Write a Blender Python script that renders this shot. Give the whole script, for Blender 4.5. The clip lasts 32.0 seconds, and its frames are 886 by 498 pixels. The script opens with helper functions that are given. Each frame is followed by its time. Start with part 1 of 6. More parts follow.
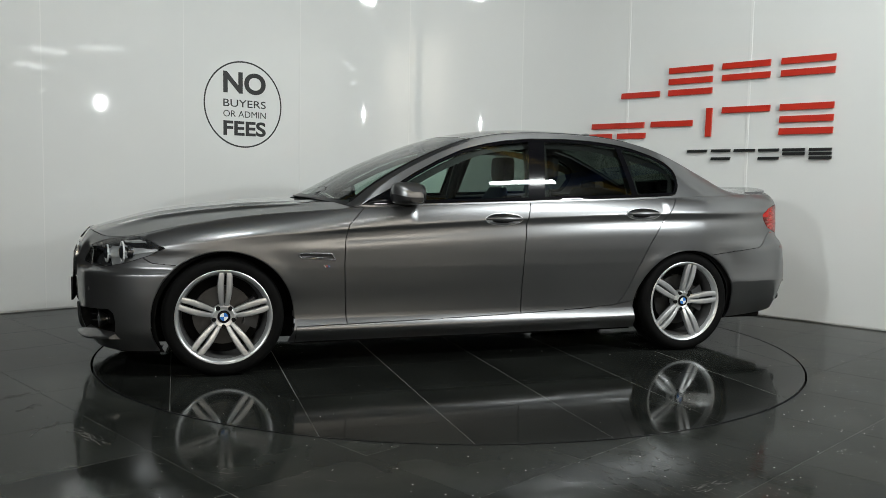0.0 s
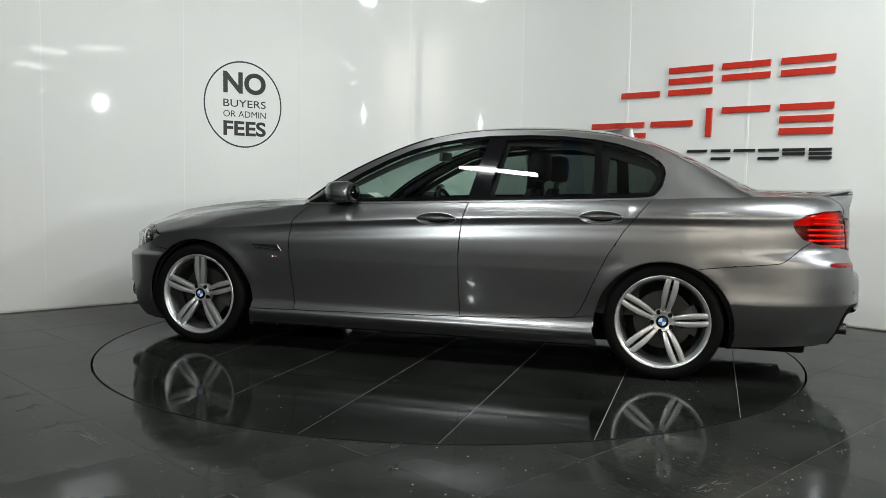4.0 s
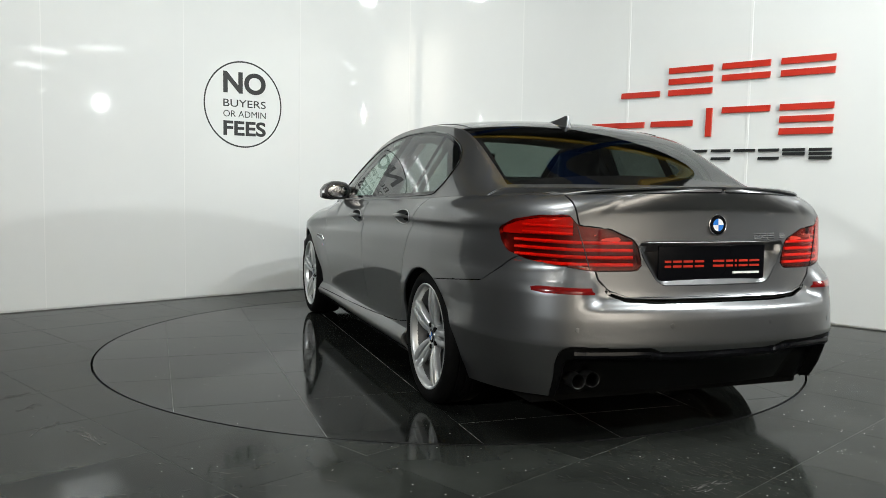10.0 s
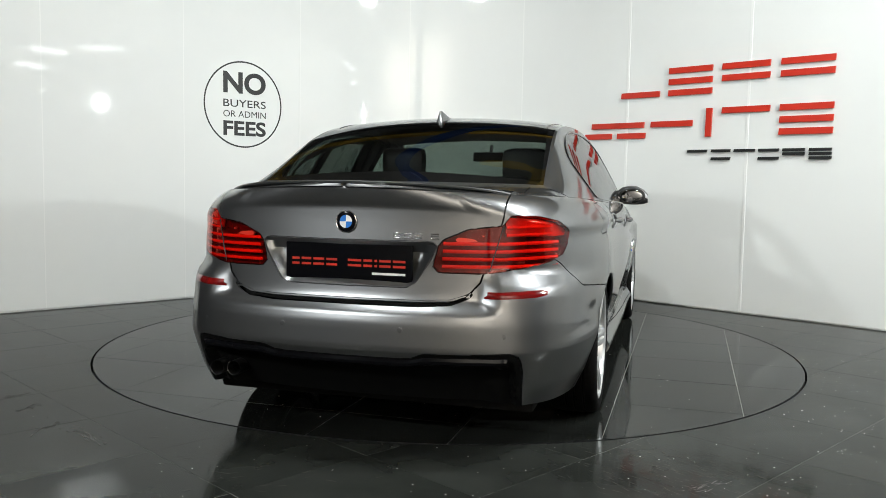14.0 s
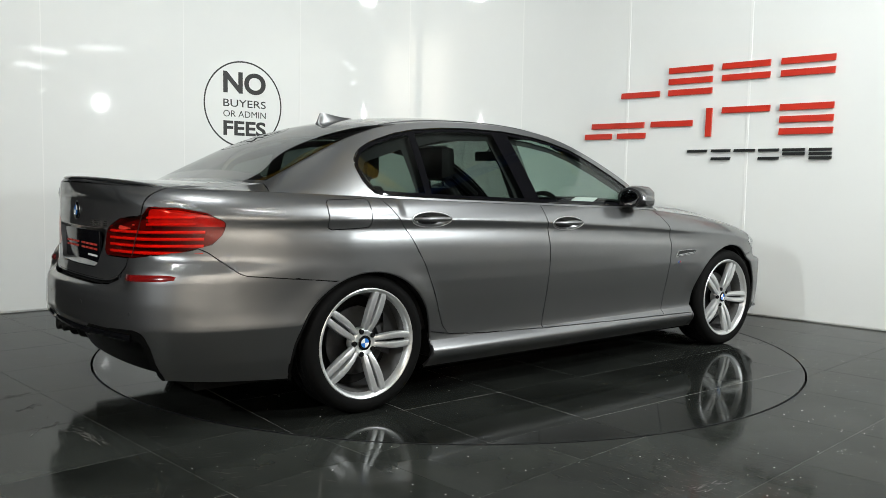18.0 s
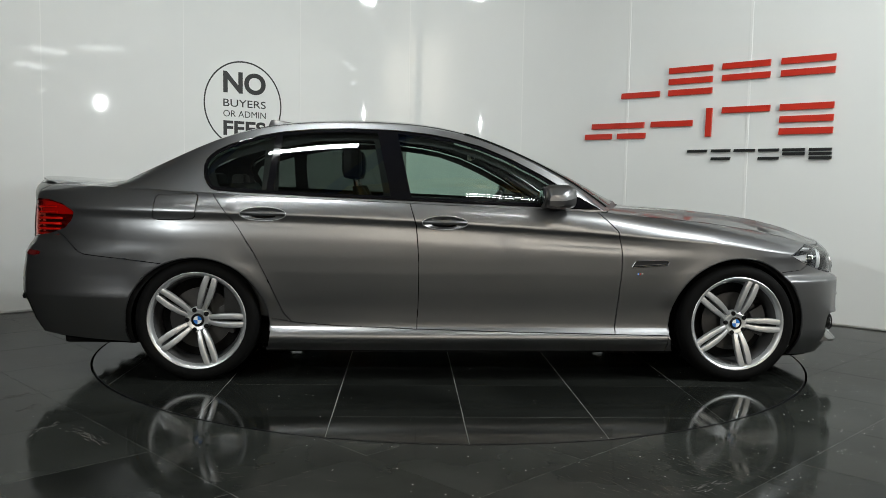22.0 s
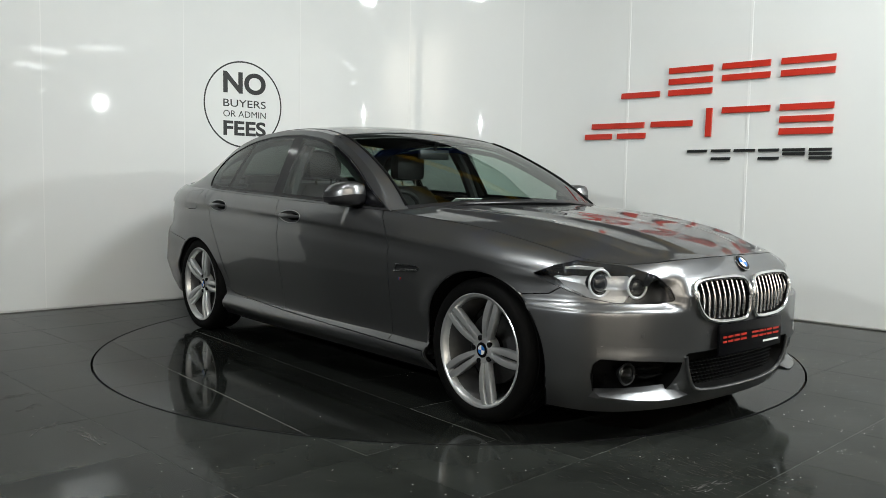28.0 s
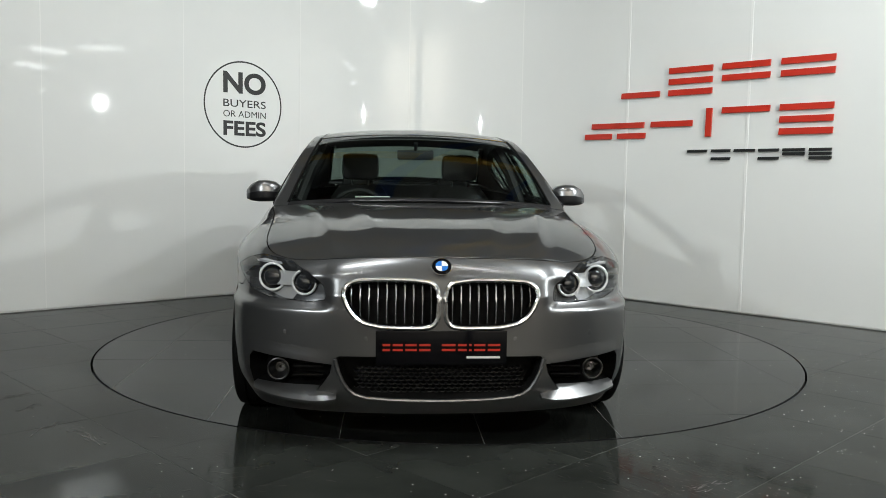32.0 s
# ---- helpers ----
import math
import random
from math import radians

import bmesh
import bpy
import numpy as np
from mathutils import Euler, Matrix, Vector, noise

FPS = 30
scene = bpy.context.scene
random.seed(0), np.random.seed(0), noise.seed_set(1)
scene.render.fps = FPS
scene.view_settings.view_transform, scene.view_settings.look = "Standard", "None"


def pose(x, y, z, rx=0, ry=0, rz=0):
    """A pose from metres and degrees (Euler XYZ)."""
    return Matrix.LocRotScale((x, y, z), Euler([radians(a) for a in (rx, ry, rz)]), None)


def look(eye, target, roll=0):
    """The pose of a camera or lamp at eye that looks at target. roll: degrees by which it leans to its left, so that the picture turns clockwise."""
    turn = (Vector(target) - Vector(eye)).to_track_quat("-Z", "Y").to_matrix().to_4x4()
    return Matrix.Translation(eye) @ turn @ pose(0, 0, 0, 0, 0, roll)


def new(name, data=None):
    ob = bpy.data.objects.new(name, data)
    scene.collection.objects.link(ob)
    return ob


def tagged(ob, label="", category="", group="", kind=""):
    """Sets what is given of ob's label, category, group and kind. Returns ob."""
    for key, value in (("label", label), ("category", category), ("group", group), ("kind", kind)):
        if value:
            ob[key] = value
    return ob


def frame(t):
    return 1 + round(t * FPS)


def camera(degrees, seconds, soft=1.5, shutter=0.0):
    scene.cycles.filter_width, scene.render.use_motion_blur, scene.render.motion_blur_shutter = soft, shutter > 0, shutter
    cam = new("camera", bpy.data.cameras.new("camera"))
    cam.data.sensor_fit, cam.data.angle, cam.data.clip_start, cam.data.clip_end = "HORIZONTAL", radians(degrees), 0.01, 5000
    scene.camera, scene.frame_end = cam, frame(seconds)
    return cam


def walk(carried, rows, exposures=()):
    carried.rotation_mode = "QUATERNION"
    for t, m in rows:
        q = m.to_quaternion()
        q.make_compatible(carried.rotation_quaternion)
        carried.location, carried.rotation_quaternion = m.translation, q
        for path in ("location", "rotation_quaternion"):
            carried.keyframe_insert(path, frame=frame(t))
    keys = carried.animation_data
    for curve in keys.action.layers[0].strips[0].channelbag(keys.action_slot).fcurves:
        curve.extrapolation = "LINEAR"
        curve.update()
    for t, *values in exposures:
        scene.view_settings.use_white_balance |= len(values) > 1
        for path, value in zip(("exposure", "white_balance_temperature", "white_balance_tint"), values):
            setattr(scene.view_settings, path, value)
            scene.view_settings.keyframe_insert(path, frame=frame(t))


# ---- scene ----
# ---------------------------------------------------------------- camera: stands still
EYE = Vector((0.0, -5.669, 1.089))
AHEAD = Vector((-0.00801, 0.99684, -0.07908))
SECONDS = 32.0
cam = camera(55.8, SECONDS, soft=0.6)
EXPOSURES = [(0.0, -0.79), (1.0, -0.73), (2.0, -0.55), (6.0, -0.54), (9.0, -0.41), (10.0, -0.26), (13.0, -0.19), (15.5, -0.2), (18.0, -0.26), (20.0, -0.57), (22.0, -0.73), (25.0, -0.47), (28.0, -0.47), (29.0, -0.59), (32.0, -0.49)]
walk(cam, [(0.0, look(EYE, EYE + AHEAD * 5, 0.932)), (SECONDS, look(EYE, EYE + AHEAD * 5, 0.932))], EXPOSURES)

# ---------------------------------------------------------------- world and lamps
world = bpy.data.worlds.new("hall_gloom")
world.use_nodes = True
world.node_tree.nodes["Background"].inputs[0].default_value = (0.5, 0.52, 0.55, 1)
world.node_tree.nodes["Background"].inputs[1].default_value = 0.02
scene.world = world


def lamp(name, power, where, aim, width, height, colour=(0.945, 1.0, 0.993), spread=180):
    data = bpy.data.lights.new(name, "AREA")
    data.shape, data.size, data.size_y, data.energy, data.color = "RECTANGLE", width, height, power, colour
    data.spread = radians(spread)
    ob = new(name, data)
    ob.matrix_basis = look(where, aim)
    return ob


# lamp heads: name, power, place, aim, width, height, spread in degrees
LAMPS = [
    ("lamp_right", 92, (4.7, -2.9, 2.42), (-1.6, 2.0, 1.1), 0.05, 0.16, 150),
    ("lamp_right_high", 175, (4.6, -3.2, 4.7), (-0.6, 0.6, 0.6), 1.0, 0.10, 180),
    ("lamp_left", 42, (-2.93, -5.6, 2.36), (1.7, 2.0, 1.4), 0.05, 0.16, 95),
    ("flood_right", 145, (3.2, -2.3, 4.72), (0.2, 0.4, 0.9), 1.0, 0.10, 180),
    ("flood_left", 80, (-1.2, -2.5, 4.72), (-0.4, 2.0, 1.0), 1.0, 0.10, 150),
]
for lamp_name, power, where, aim, wide, high, spread in LAMPS:
    lamp(lamp_name, power, where, aim, wide, high, spread=spread)
# unseen lamps, added to brighten the brown back wall that the car reflects
WALL_FILLS = [0.6, 3.9, 7.2]
for px in WALL_FILLS:
    lamp("wall_fill", 900, (px, -9.9, 4.7), (px, -12.0, 3.2), 1.5, 0.12, (0.97, 1.0, 0.99))


# ---------------------------------------------------------------- materials
def material(name, colour, rough=0.5, metal=0.0, coat=0.0, spec=0.5, bump=0.0, scale=40.0, vary=0.0, coat_rough=0.03):
    """A surface with grain at two scales: colour and roughness vary by vary, relief by bump."""
    m = bpy.data.materials.new(name)
    m.use_nodes = True
    nt = m.node_tree
    b = nt.nodes["Principled BSDF"]
    b.inputs["Base Color"].default_value = (*colour, 1)
    b.inputs["Roughness"].default_value = rough
    b.inputs["Metallic"].default_value = metal
    b.inputs["Coat Weight"].default_value = coat
    b.inputs["Coat Roughness"].default_value = coat_rough
    b.inputs["Specular IOR Level"].default_value = spec
    if vary or bump:
        co = nt.nodes.new("ShaderNodeTexCoord")
        fine, broad = nt.nodes.new("ShaderNodeTexNoise"), nt.nodes.new("ShaderNodeTexNoise")
        fine.inputs["Scale"].default_value, fine.inputs["Detail"].default_value = scale, 6
        broad.inputs["Scale"].default_value, broad.inputs["Detail"].default_value = scale / 12, 4
        mix = nt.nodes.new("ShaderNodeMath")
        mix.operation = "ADD"
        for n, i in ((fine, 0), (broad, 1)):
            nt.links.new(co.outputs["Object"], n.inputs["Vector"])
            nt.links.new(n.outputs["Fac"], mix.inputs[i])
        if vary:
            ramp = nt.nodes.new("ShaderNodeMapRange")
            ramp.inputs["From Min"].default_value, ramp.inputs["From Max"].default_value = 0.6, 1.4
            ramp.inputs["To Min"].default_value, ramp.inputs["To Max"].default_value = 1 - vary, 1 + vary
            nt.links.new(mix.outputs[0], ramp.inputs["Value"])
            tint = nt.nodes.new("ShaderNodeVectorMath")
            tint.operation = "SCALE"
            tint.inputs[0].default_value = colour
            nt.links.new(ramp.outputs[0], tint.inputs["Scale"])
            nt.links.new(tint.outputs[0], b.inputs["Base Color"])
            gloss = nt.nodes.new("ShaderNodeMath")
            gloss.operation = "MULTIPLY"
            gloss.inputs[1].default_value = rough
            nt.links.new(ramp.outputs[0], gloss.inputs[0])
            nt.links.new(gloss.outputs[0], b.inputs["Roughness"])
        if bump:
            bp = nt.nodes.new("ShaderNodeBump")
            bp.inputs["Strength"].default_value, bp.inputs["Distance"].default_value = bump, 0.002
            nt.links.new(mix.outputs[0], bp.inputs["Height"])
            nt.links.new(bp.outputs[0], b.inputs["Normal"])
    return m


def glass(name, colour, rough=0.0):
    """Thin tinted glass: a see-through tint under a clear reflection."""
    m = bpy.data.materials.new(name)
    m.use_nodes = True
    nt = m.node_tree
    nt.nodes.clear()
    out, mix = nt.nodes.new("ShaderNodeOutputMaterial"), nt.nodes.new("ShaderNodeMixShader")
    clear, gloss, face = nt.nodes.new("ShaderNodeBsdfTransparent"), nt.nodes.new("ShaderNodeBsdfGlossy"), nt.nodes.new("ShaderNodeLayerWeight")
    steep, fres = nt.nodes.new("ShaderNodeMath"), nt.nodes.new("ShaderNodeMath")
    steep.operation, steep.inputs[1].default_value = "POWER", 5
    fres.operation, fres.inputs[1].default_value, fres.inputs[2].default_value = "MULTIPLY_ADD", 0.94, 0.045
    face.inputs["Blend"].default_value = 0.5
    nt.links.new(face.outputs["Facing"], steep.inputs[0])
    nt.links.new(steep.outputs[0], fres.inputs[0])
    clear.inputs[0].default_value = (*colour, 1)
    gloss.inputs["Roughness"].default_value = rough
    nt.links.new(fres.outputs[0], mix.inputs[0])
    nt.links.new(clear.outputs[0], mix.inputs[1])
    nt.links.new(gloss.outputs[0], mix.inputs[2])
    nt.links.new(mix.outputs[0], out.inputs[0])
    return m


def car_paint():
    """Dark grey metallic paint: fine flakes under a clear coat."""
    m = material("grey_metallic_paint", (0.212, 0.214, 0.219), rough=0.3, metal=0.9, coat=1.0, coat_rough=0.015)
    nt = m.node_tree
    b = nt.nodes["Principled BSDF"]
    b.inputs["Coat IOR"].default_value = 1.42
    b.inputs["Specular Tint"].default_value = (0.25, 0.25, 0.25, 1)
    co, flakes = nt.nodes.new("ShaderNodeTexCoord"), nt.nodes.new("ShaderNodeTexVoronoi")
    flakes.inputs["Scale"].default_value = 900
    nt.links.new(co.outputs["Object"], flakes.inputs["Vector"])
    ramp = nt.nodes.new("ShaderNodeMapRange")
    ramp.inputs["To Min"].default_value, ramp.inputs["To Max"].default_value = 0.28, 0.36
    nt.links.new(flakes.outputs["Color"], ramp.inputs["Value"])
    nt.links.new(ramp.outputs[0], b.inputs["Roughness"])
    dust = nt.nodes.new("ShaderNodeTexNoise")
    dust.inputs["Scale"].default_value, dust.inputs["Detail"].default_value = 2.2, 7
    nt.links.new(co.outputs["Object"], dust.inputs["Vector"])
    film = nt.nodes.new("ShaderNodeMapRange")
    film.inputs["From Min"].default_value, film.inputs["From Max"].default_value = 0.35, 0.75
    film.inputs["To Min"].default_value, film.inputs["To Max"].default_value = 0.004, 0.022
    nt.links.new(dust.outputs["Fac"], film.inputs["Value"])
    nt.links.new(film.outputs[0], b.inputs["Coat Roughness"])
    return m


def polished_tile(name, spec, rough, shade_of):
    """Near-black polished stone with mirror flecks, smears of dried water and a little dust."""
    m = bpy.data.materials.new(name)
    m.use_nodes = True
    nt = m.node_tree
    b = nt.nodes["Principled BSDF"]
    rand = nt.nodes.new("ShaderNodeObjectInfo")
    co = nt.nodes.new("ShaderNodeTexCoord")
    cells = nt.nodes.new("ShaderNodeTexVoronoi")
    cells.inputs["Scale"].default_value = 26
    shift, place = nt.nodes.new("ShaderNodeVectorMath"), nt.nodes.new("ShaderNodeVectorMath")
    shift.operation, place.operation = "SCALE", "ADD"
    shift.inputs[0].default_value = (37.0, 21.0, 0.0)
    nt.links.new(rand.outputs["Random"], shift.inputs["Scale"])
    nt.links.new(co.outputs["Object"], place.inputs[0])
    nt.links.new(shift.outputs[0], place.inputs[1])
    nt.links.new(place.outputs[0], cells.inputs["Vector"])
    dot = nt.nodes.new("ShaderNodeMath")
    dot.operation, dot.inputs[1].default_value = "LESS_THAN", 0.06
    nt.links.new(cells.outputs["Distance"], dot.inputs[0])
    split = nt.nodes.new("ShaderNodeSeparateColor")
    nt.links.new(cells.outputs["Color"], split.inputs[0])
    few = nt.nodes.new("ShaderNodeMath")
    few.operation, few.inputs[1].default_value = "GREATER_THAN", 0.90
    nt.links.new(split.outputs[0], few.inputs[0])
    fleck = nt.nodes.new("ShaderNodeMath")
    fleck.operation = "MULTIPLY"
    nt.links.new(dot.outputs[0], fleck.inputs[0])
    nt.links.new(few.outputs[0], fleck.inputs[1])
    stain = nt.nodes.new("ShaderNodeTexNoise")
    stain.inputs["Scale"].default_value, stain.inputs["Detail"].default_value = 1.6, 9
    nt.links.new(place.outputs[0], stain.inputs["Vector"])
    base = nt.nodes.new("ShaderNodeMapRange")
    base.inputs["From Min"].default_value, base.inputs["From Max"].default_value = 0.3, 0.75
    base.inputs["To Min"].default_value, base.inputs["To Max"].default_value = shade_of
    nt.links.new(stain.outputs["Fac"], base.inputs["Value"])
    shade = nt.nodes.new("ShaderNodeMix")
    shade.data_type = "RGBA"
    nt.links.new(fleck.outputs[0], shade.inputs["Factor"])
    hue = nt.nodes.new("ShaderNodeCombineColor")
    for c, k in enumerate((0.96, 1.04, 0.93)):
        part_of = nt.nodes.new("ShaderNodeMath")
        part_of.operation, part_of.inputs[1].default_value = "MULTIPLY", k
        nt.links.new(base.outputs[0], part_of.inputs[0])
        nt.links.new(part_of.outputs[0], hue.inputs[c])
    nt.links.new(hue.outputs[0], shade.inputs["A"])
    shade.inputs["B"].default_value = (0.75, 0.75, 0.72, 1)
    nt.links.new(shade.outputs["Result"], b.inputs["Base Color"])
    smear = nt.nodes.new("ShaderNodeTexNoise")
    smear.inputs["Scale"].default_value, smear.inputs["Detail"].default_value = 7.0, 10
    nt.links.new(place.outputs[0], smear.inputs["Vector"])
    dull = nt.nodes.new("ShaderNodeMapRange")
    dull.inputs["From Min"].default_value, dull.inputs["From Max"].default_value = 0.35, 0.8
    dull.inputs["To Min"].default_value, dull.inputs["To Max"].default_value = rough
    nt.links.new(smear.outputs["Fac"], dull.inputs["Value"])
    nt.links.new(dull.outputs[0], b.inputs["Roughness"])
    b.inputs["Specular IOR Level"].default_value = spec
    b.inputs["Specular Tint"].default_value = (0.95, 1.0, 0.93, 1)
    return m


PAINT = car_paint()
TILE = polished_tile("black_polished_stone", 0.085, (0.04, 0.14), (0.006, 0.020))
WORN_TILE = polished_tile("black_worn_stone", 0.046, (0.05, 0.18), (0.012, 0.038))
WALL = material("white_gloss_panel", (0.715, 0.73, 0.722), rough=0.035, vary=0.012, scale=5)
WALL_JOINT = material("white_joint_strip", (0.78, 0.79, 0.78), rough=0.25)
GROUT = material("pale_grout", (0.26, 0.265, 0.25), rough=0.7, vary=0.2, scale=60)
APRON = material("black_apron_plastic", (0.004, 0.004, 0.004), rough=0.35, spec=0.10, vary=0.1, scale=60)
SMEAR = material("pale_smear", (0.10, 0.095, 0.088), rough=0.7, vary=0.3, scale=80)
SPECK = material("white_grit", (0.7, 0.7, 0.67), rough=0.6)
BLACK = material("black_trim", (0.012, 0.012, 0.013), rough=0.35, vary=0.1, scale=60)
GLOSS_BLACK = material("gloss_black", (0.004, 0.004, 0.005), rough=0.07, spec=0.12)
PRIVACY_BAND = material("black_ceramic_band", (0.004, 0.004, 0.004), rough=0.03, spec=0.5)
MATT_BLACK = material("matt_black", (0.005, 0.005, 0.005), rough=0.85, spec=0.12, vary=0.2, scale=50)
RUBBER = material("tyre_rubber", (0.0035, 0.0035, 0.0035), rough=0.7, spec=0.08, bump=0.25, vary=0.15, scale=90)
ALLOY = material("silver_alloy", (0.60, 0.61, 0.615), rough=0.3, metal=0.7, coat=0.4, vary=0.05, scale=60)
SATIN = material("satin_chrome", (0.78, 0.79, 0.80), rough=0.22, metal=1.0)
YELLOW = material("yellow_steel_paint", (0.62, 0.40, 0.05), rough=0.5, vary=0.15, scale=8)
BLUE_STEEL = material("blue_steel_paint", (0.03, 0.09, 0.32), rough=0.5, vary=0.15, scale=8)
DARK_CHROME = material("sooty_chrome", (0.52, 0.52, 0.53), rough=0.2, metal=1.0, vary=0.2, scale=40)
REAR_RED = material("red_reflector", (0.15, 0.004, 0.004), rough=0.12, spec=0.5, coat=0.5)
BROWN_STREAK = material("brown_streak", (0.04, 0.034, 0.028), rough=0.8, vary=0.3, scale=60)
CHROME = material("chrome", (0.82, 0.83, 0.84), rough=0.06, metal=1.0)
STEEL = material("brake_steel", (0.07, 0.07, 0.07), rough=0.35, metal=0.9, vary=0.15, scale=60)
CALIPER = material("cast_caliper", (0.06, 0.06, 0.062), rough=0.5, metal=0.5, vary=0.2, scale=40)
LEATHER = material("black_leather", (0.012, 0.012, 0.012), rough=0.5, spec=0.3, bump=0.3, vary=0.2, scale=120)
CARPET = material("black_carpet", (0.015, 0.015, 0.015), rough=0.95, vary=0.3, scale=150)
CLOTH = material("grey_headlining", (0.16, 0.16, 0.155), rough=0.9, vary=0.1, scale=100)
RED_LETTER = material("red_acrylic", (0.50, 0.028, 0.013), rough=0.3, vary=0.06, scale=30)
BLACK_LETTER = material("black_acrylic", (0.012, 0.013, 0.013), rough=0.35)
RED_PLASTIC = material("red_lamp_plastic", (0.70, 0.045, 0.025), rough=0.12, coat=1.0, vary=0.1, scale=30)
DARK_RED = material("dark_red_lamp_plastic", (0.085, 0.006, 0.005), rough=0.15, coat=1.0)
PINK_PLASTIC = material("clear_lamp_plastic", (0.75, 0.42, 0.38), rough=0.15, coat=1.0)
WHITE_PAPER = material("white_card", (0.78, 0.78, 0.76), rough=0.6)
BLUE_ENAMEL = material("blue_enamel", (0.03, 0.17, 0.55), rough=0.15, coat=0.6)
WHITE_ENAMEL = material("white_enamel", (0.8, 0.8, 0.8), rough=0.15, coat=0.6)
MIRROR = material("mirror_glass", (0.3, 0.31, 0.33), rough=0.01, metal=1.0)
REFLECTOR = material("lamp_reflector", (0.52, 0.53, 0.54), rough=0.32, metal=0.45, vary=0.12, scale=30)


def glow(name, strength):
    m = material(name, (0.8, 0.8, 0.8))
    b = m.node_tree.nodes["Principled BSDF"]
    b.inputs["Emission Color"].default_value = (0.96, 1.0, 0.99, 1)
    b.inputs["Emission Strength"].default_value = strength
    return m


# far tubes are dimmed to keep their reflection in the white wall faint
TUBE_GLOW, FAR_TUBE_GLOW = glow("glowing_tube", 90.0), glow("dimmed_far_tube", 26.0)
WALL_DARK = material("dark_hall_wall", (0.05, 0.05, 0.05), rough=0.8, vary=0.15, scale=6)
WARM_WALL = material("warm_brown_wall", (0.305, 0.268, 0.225), rough=0.85, vary=0.25, scale=4)
CEILING = material("grey_hall_ceiling", (0.34, 0.335, 0.315), rough=0.85, vary=0.15, scale=6)
WINDOW_GLASS = glass("green_tinted_glass", (0.56, 0.68, 0.62))
DARK_GLASS = glass("privacy_glass", (0.22, 0.26, 0.24))
REAR_GLASS = glass("dark_rear_glass", (0.20, 0.235, 0.215))
SCREEN_GLASS = glass("windscreen_glass", (0.58, 0.67, 0.63))
CLEAR_LENS = glass("clear_lens", (0.96, 0.97, 0.98))
RED_LENS = glass("red_lens", (1.0, 0.34, 0.27))


# ---------------------------------------------------------------- mesh tools
def link(name, bm, mat, parent=None, label="", smooth=35.0):
    me = bpy.data.meshes.new(name)
    bm.to_mesh(me)
    bm.free()
    me.materials.append(mat)
    if smooth:
        me.polygons.foreach_set("use_smooth", [True] * len(me.polygons))
        me.set_sharp_from_angle(angle=radians(smooth))
    ob = new(name, me)
    if parent is not None:
        ob.parent = parent
    if label:
        ob["label"] = label
    return ob


def part(name, bm, mat, parent, label="", smooth=35.0):
    return link(name, bm, mat, parent, label, smooth)


def box_bm(lo, hi, bevel=0.0, m=None):
    bm = bmesh.new()
    bmesh.ops.create_cube(bm, size=1)
    for v in bm.verts:
        v.co = Vector([lo[i] + (v.co[i] + 0.5) * (hi[i] - lo[i]) for i in range(3)])
    if bevel:
        bmesh.ops.bevel(bm, geom=bm.edges[:], offset=bevel, segments=2, profile=0.6, affect="EDGES")
    if m is not None:
        bm.transform(m)
    return bm


def add_bm(a, b):
    """Adds the mesh b to a."""
    me = bpy.data.meshes.new("joined")
    b.to_mesh(me)
    b.free()
    a.from_mesh(me)
    bpy.data.meshes.remove(me)
    return a


def lathe_bm(profile, n=64, axis="Y"):
    """Turns (radius, along) points round an axis."""
    bm = bmesh.new()
    rings = []
    for r, h in profile:
        ring = []
        for k in range(n):
            a = 2 * math.pi * k / n
            p = (r * math.cos(a), h, r * math.sin(a)) if axis == "Y" else (h, r * math.cos(a), r * math.sin(a)) if axis == "X" else (r * math.cos(a), r * math.sin(a), h)
            ring.append(bm.verts.new(p))
        rings.append(ring)
    for a, b in zip(rings, rings[1:]):
        for k in range(n):
            bm.faces.new((a[k], a[(k + 1) % n], b[(k + 1) % n], b[k]))
    bmesh.ops.remove_doubles(bm, verts=bm.verts[:], dist=1e-5)
    bmesh.ops.recalc_face_normals(bm, faces=bm.faces[:])
    return bm


def tube_bm(points, radius, sides=8, flat=1.0, closed=False):
    """A rod along points; flat squashes it along z."""
    bm = bmesh.new()
    pts = [Vector(p) for p in points]
    rings = []
    n = len(pts)
    for i, p in enumerate(pts):
        d = pts[(i + 1) % n] - pts[i - 1] if closed else pts[min(i + 1, n - 1)] - pts[max(i - 1, 0)]
        d.normalize()
        side = d.cross(Vector((0, 0, 1)))
        if side.length < 1e-3:
            side = d.cross(Vector((1, 0, 0)))
        side.normalize()
        up = side.cross(d)
        r = radius[i] if isinstance(radius, (list, tuple)) else radius
        rings.append([bm.verts.new(p + side * math.cos(2 * math.pi * k / sides) * r + up * math.sin(2 * math.pi * k / sides) * r * flat) for k in range(sides)])
    pairs = list(zip(rings, rings[1:])) + ([(rings[-1], rings[0])] if closed else [])
    for a, b in pairs:
        for k in range(sides):
            bm.faces.new((a[k], a[(k + 1) % sides], b[(k + 1) % sides], b[k]))
    if not closed:
        bm.faces.new(rings[0][::-1])
        bm.faces.new(rings[-1])
    bmesh.ops.recalc_face_normals(bm, faces=bm.faces[:])
    return bm


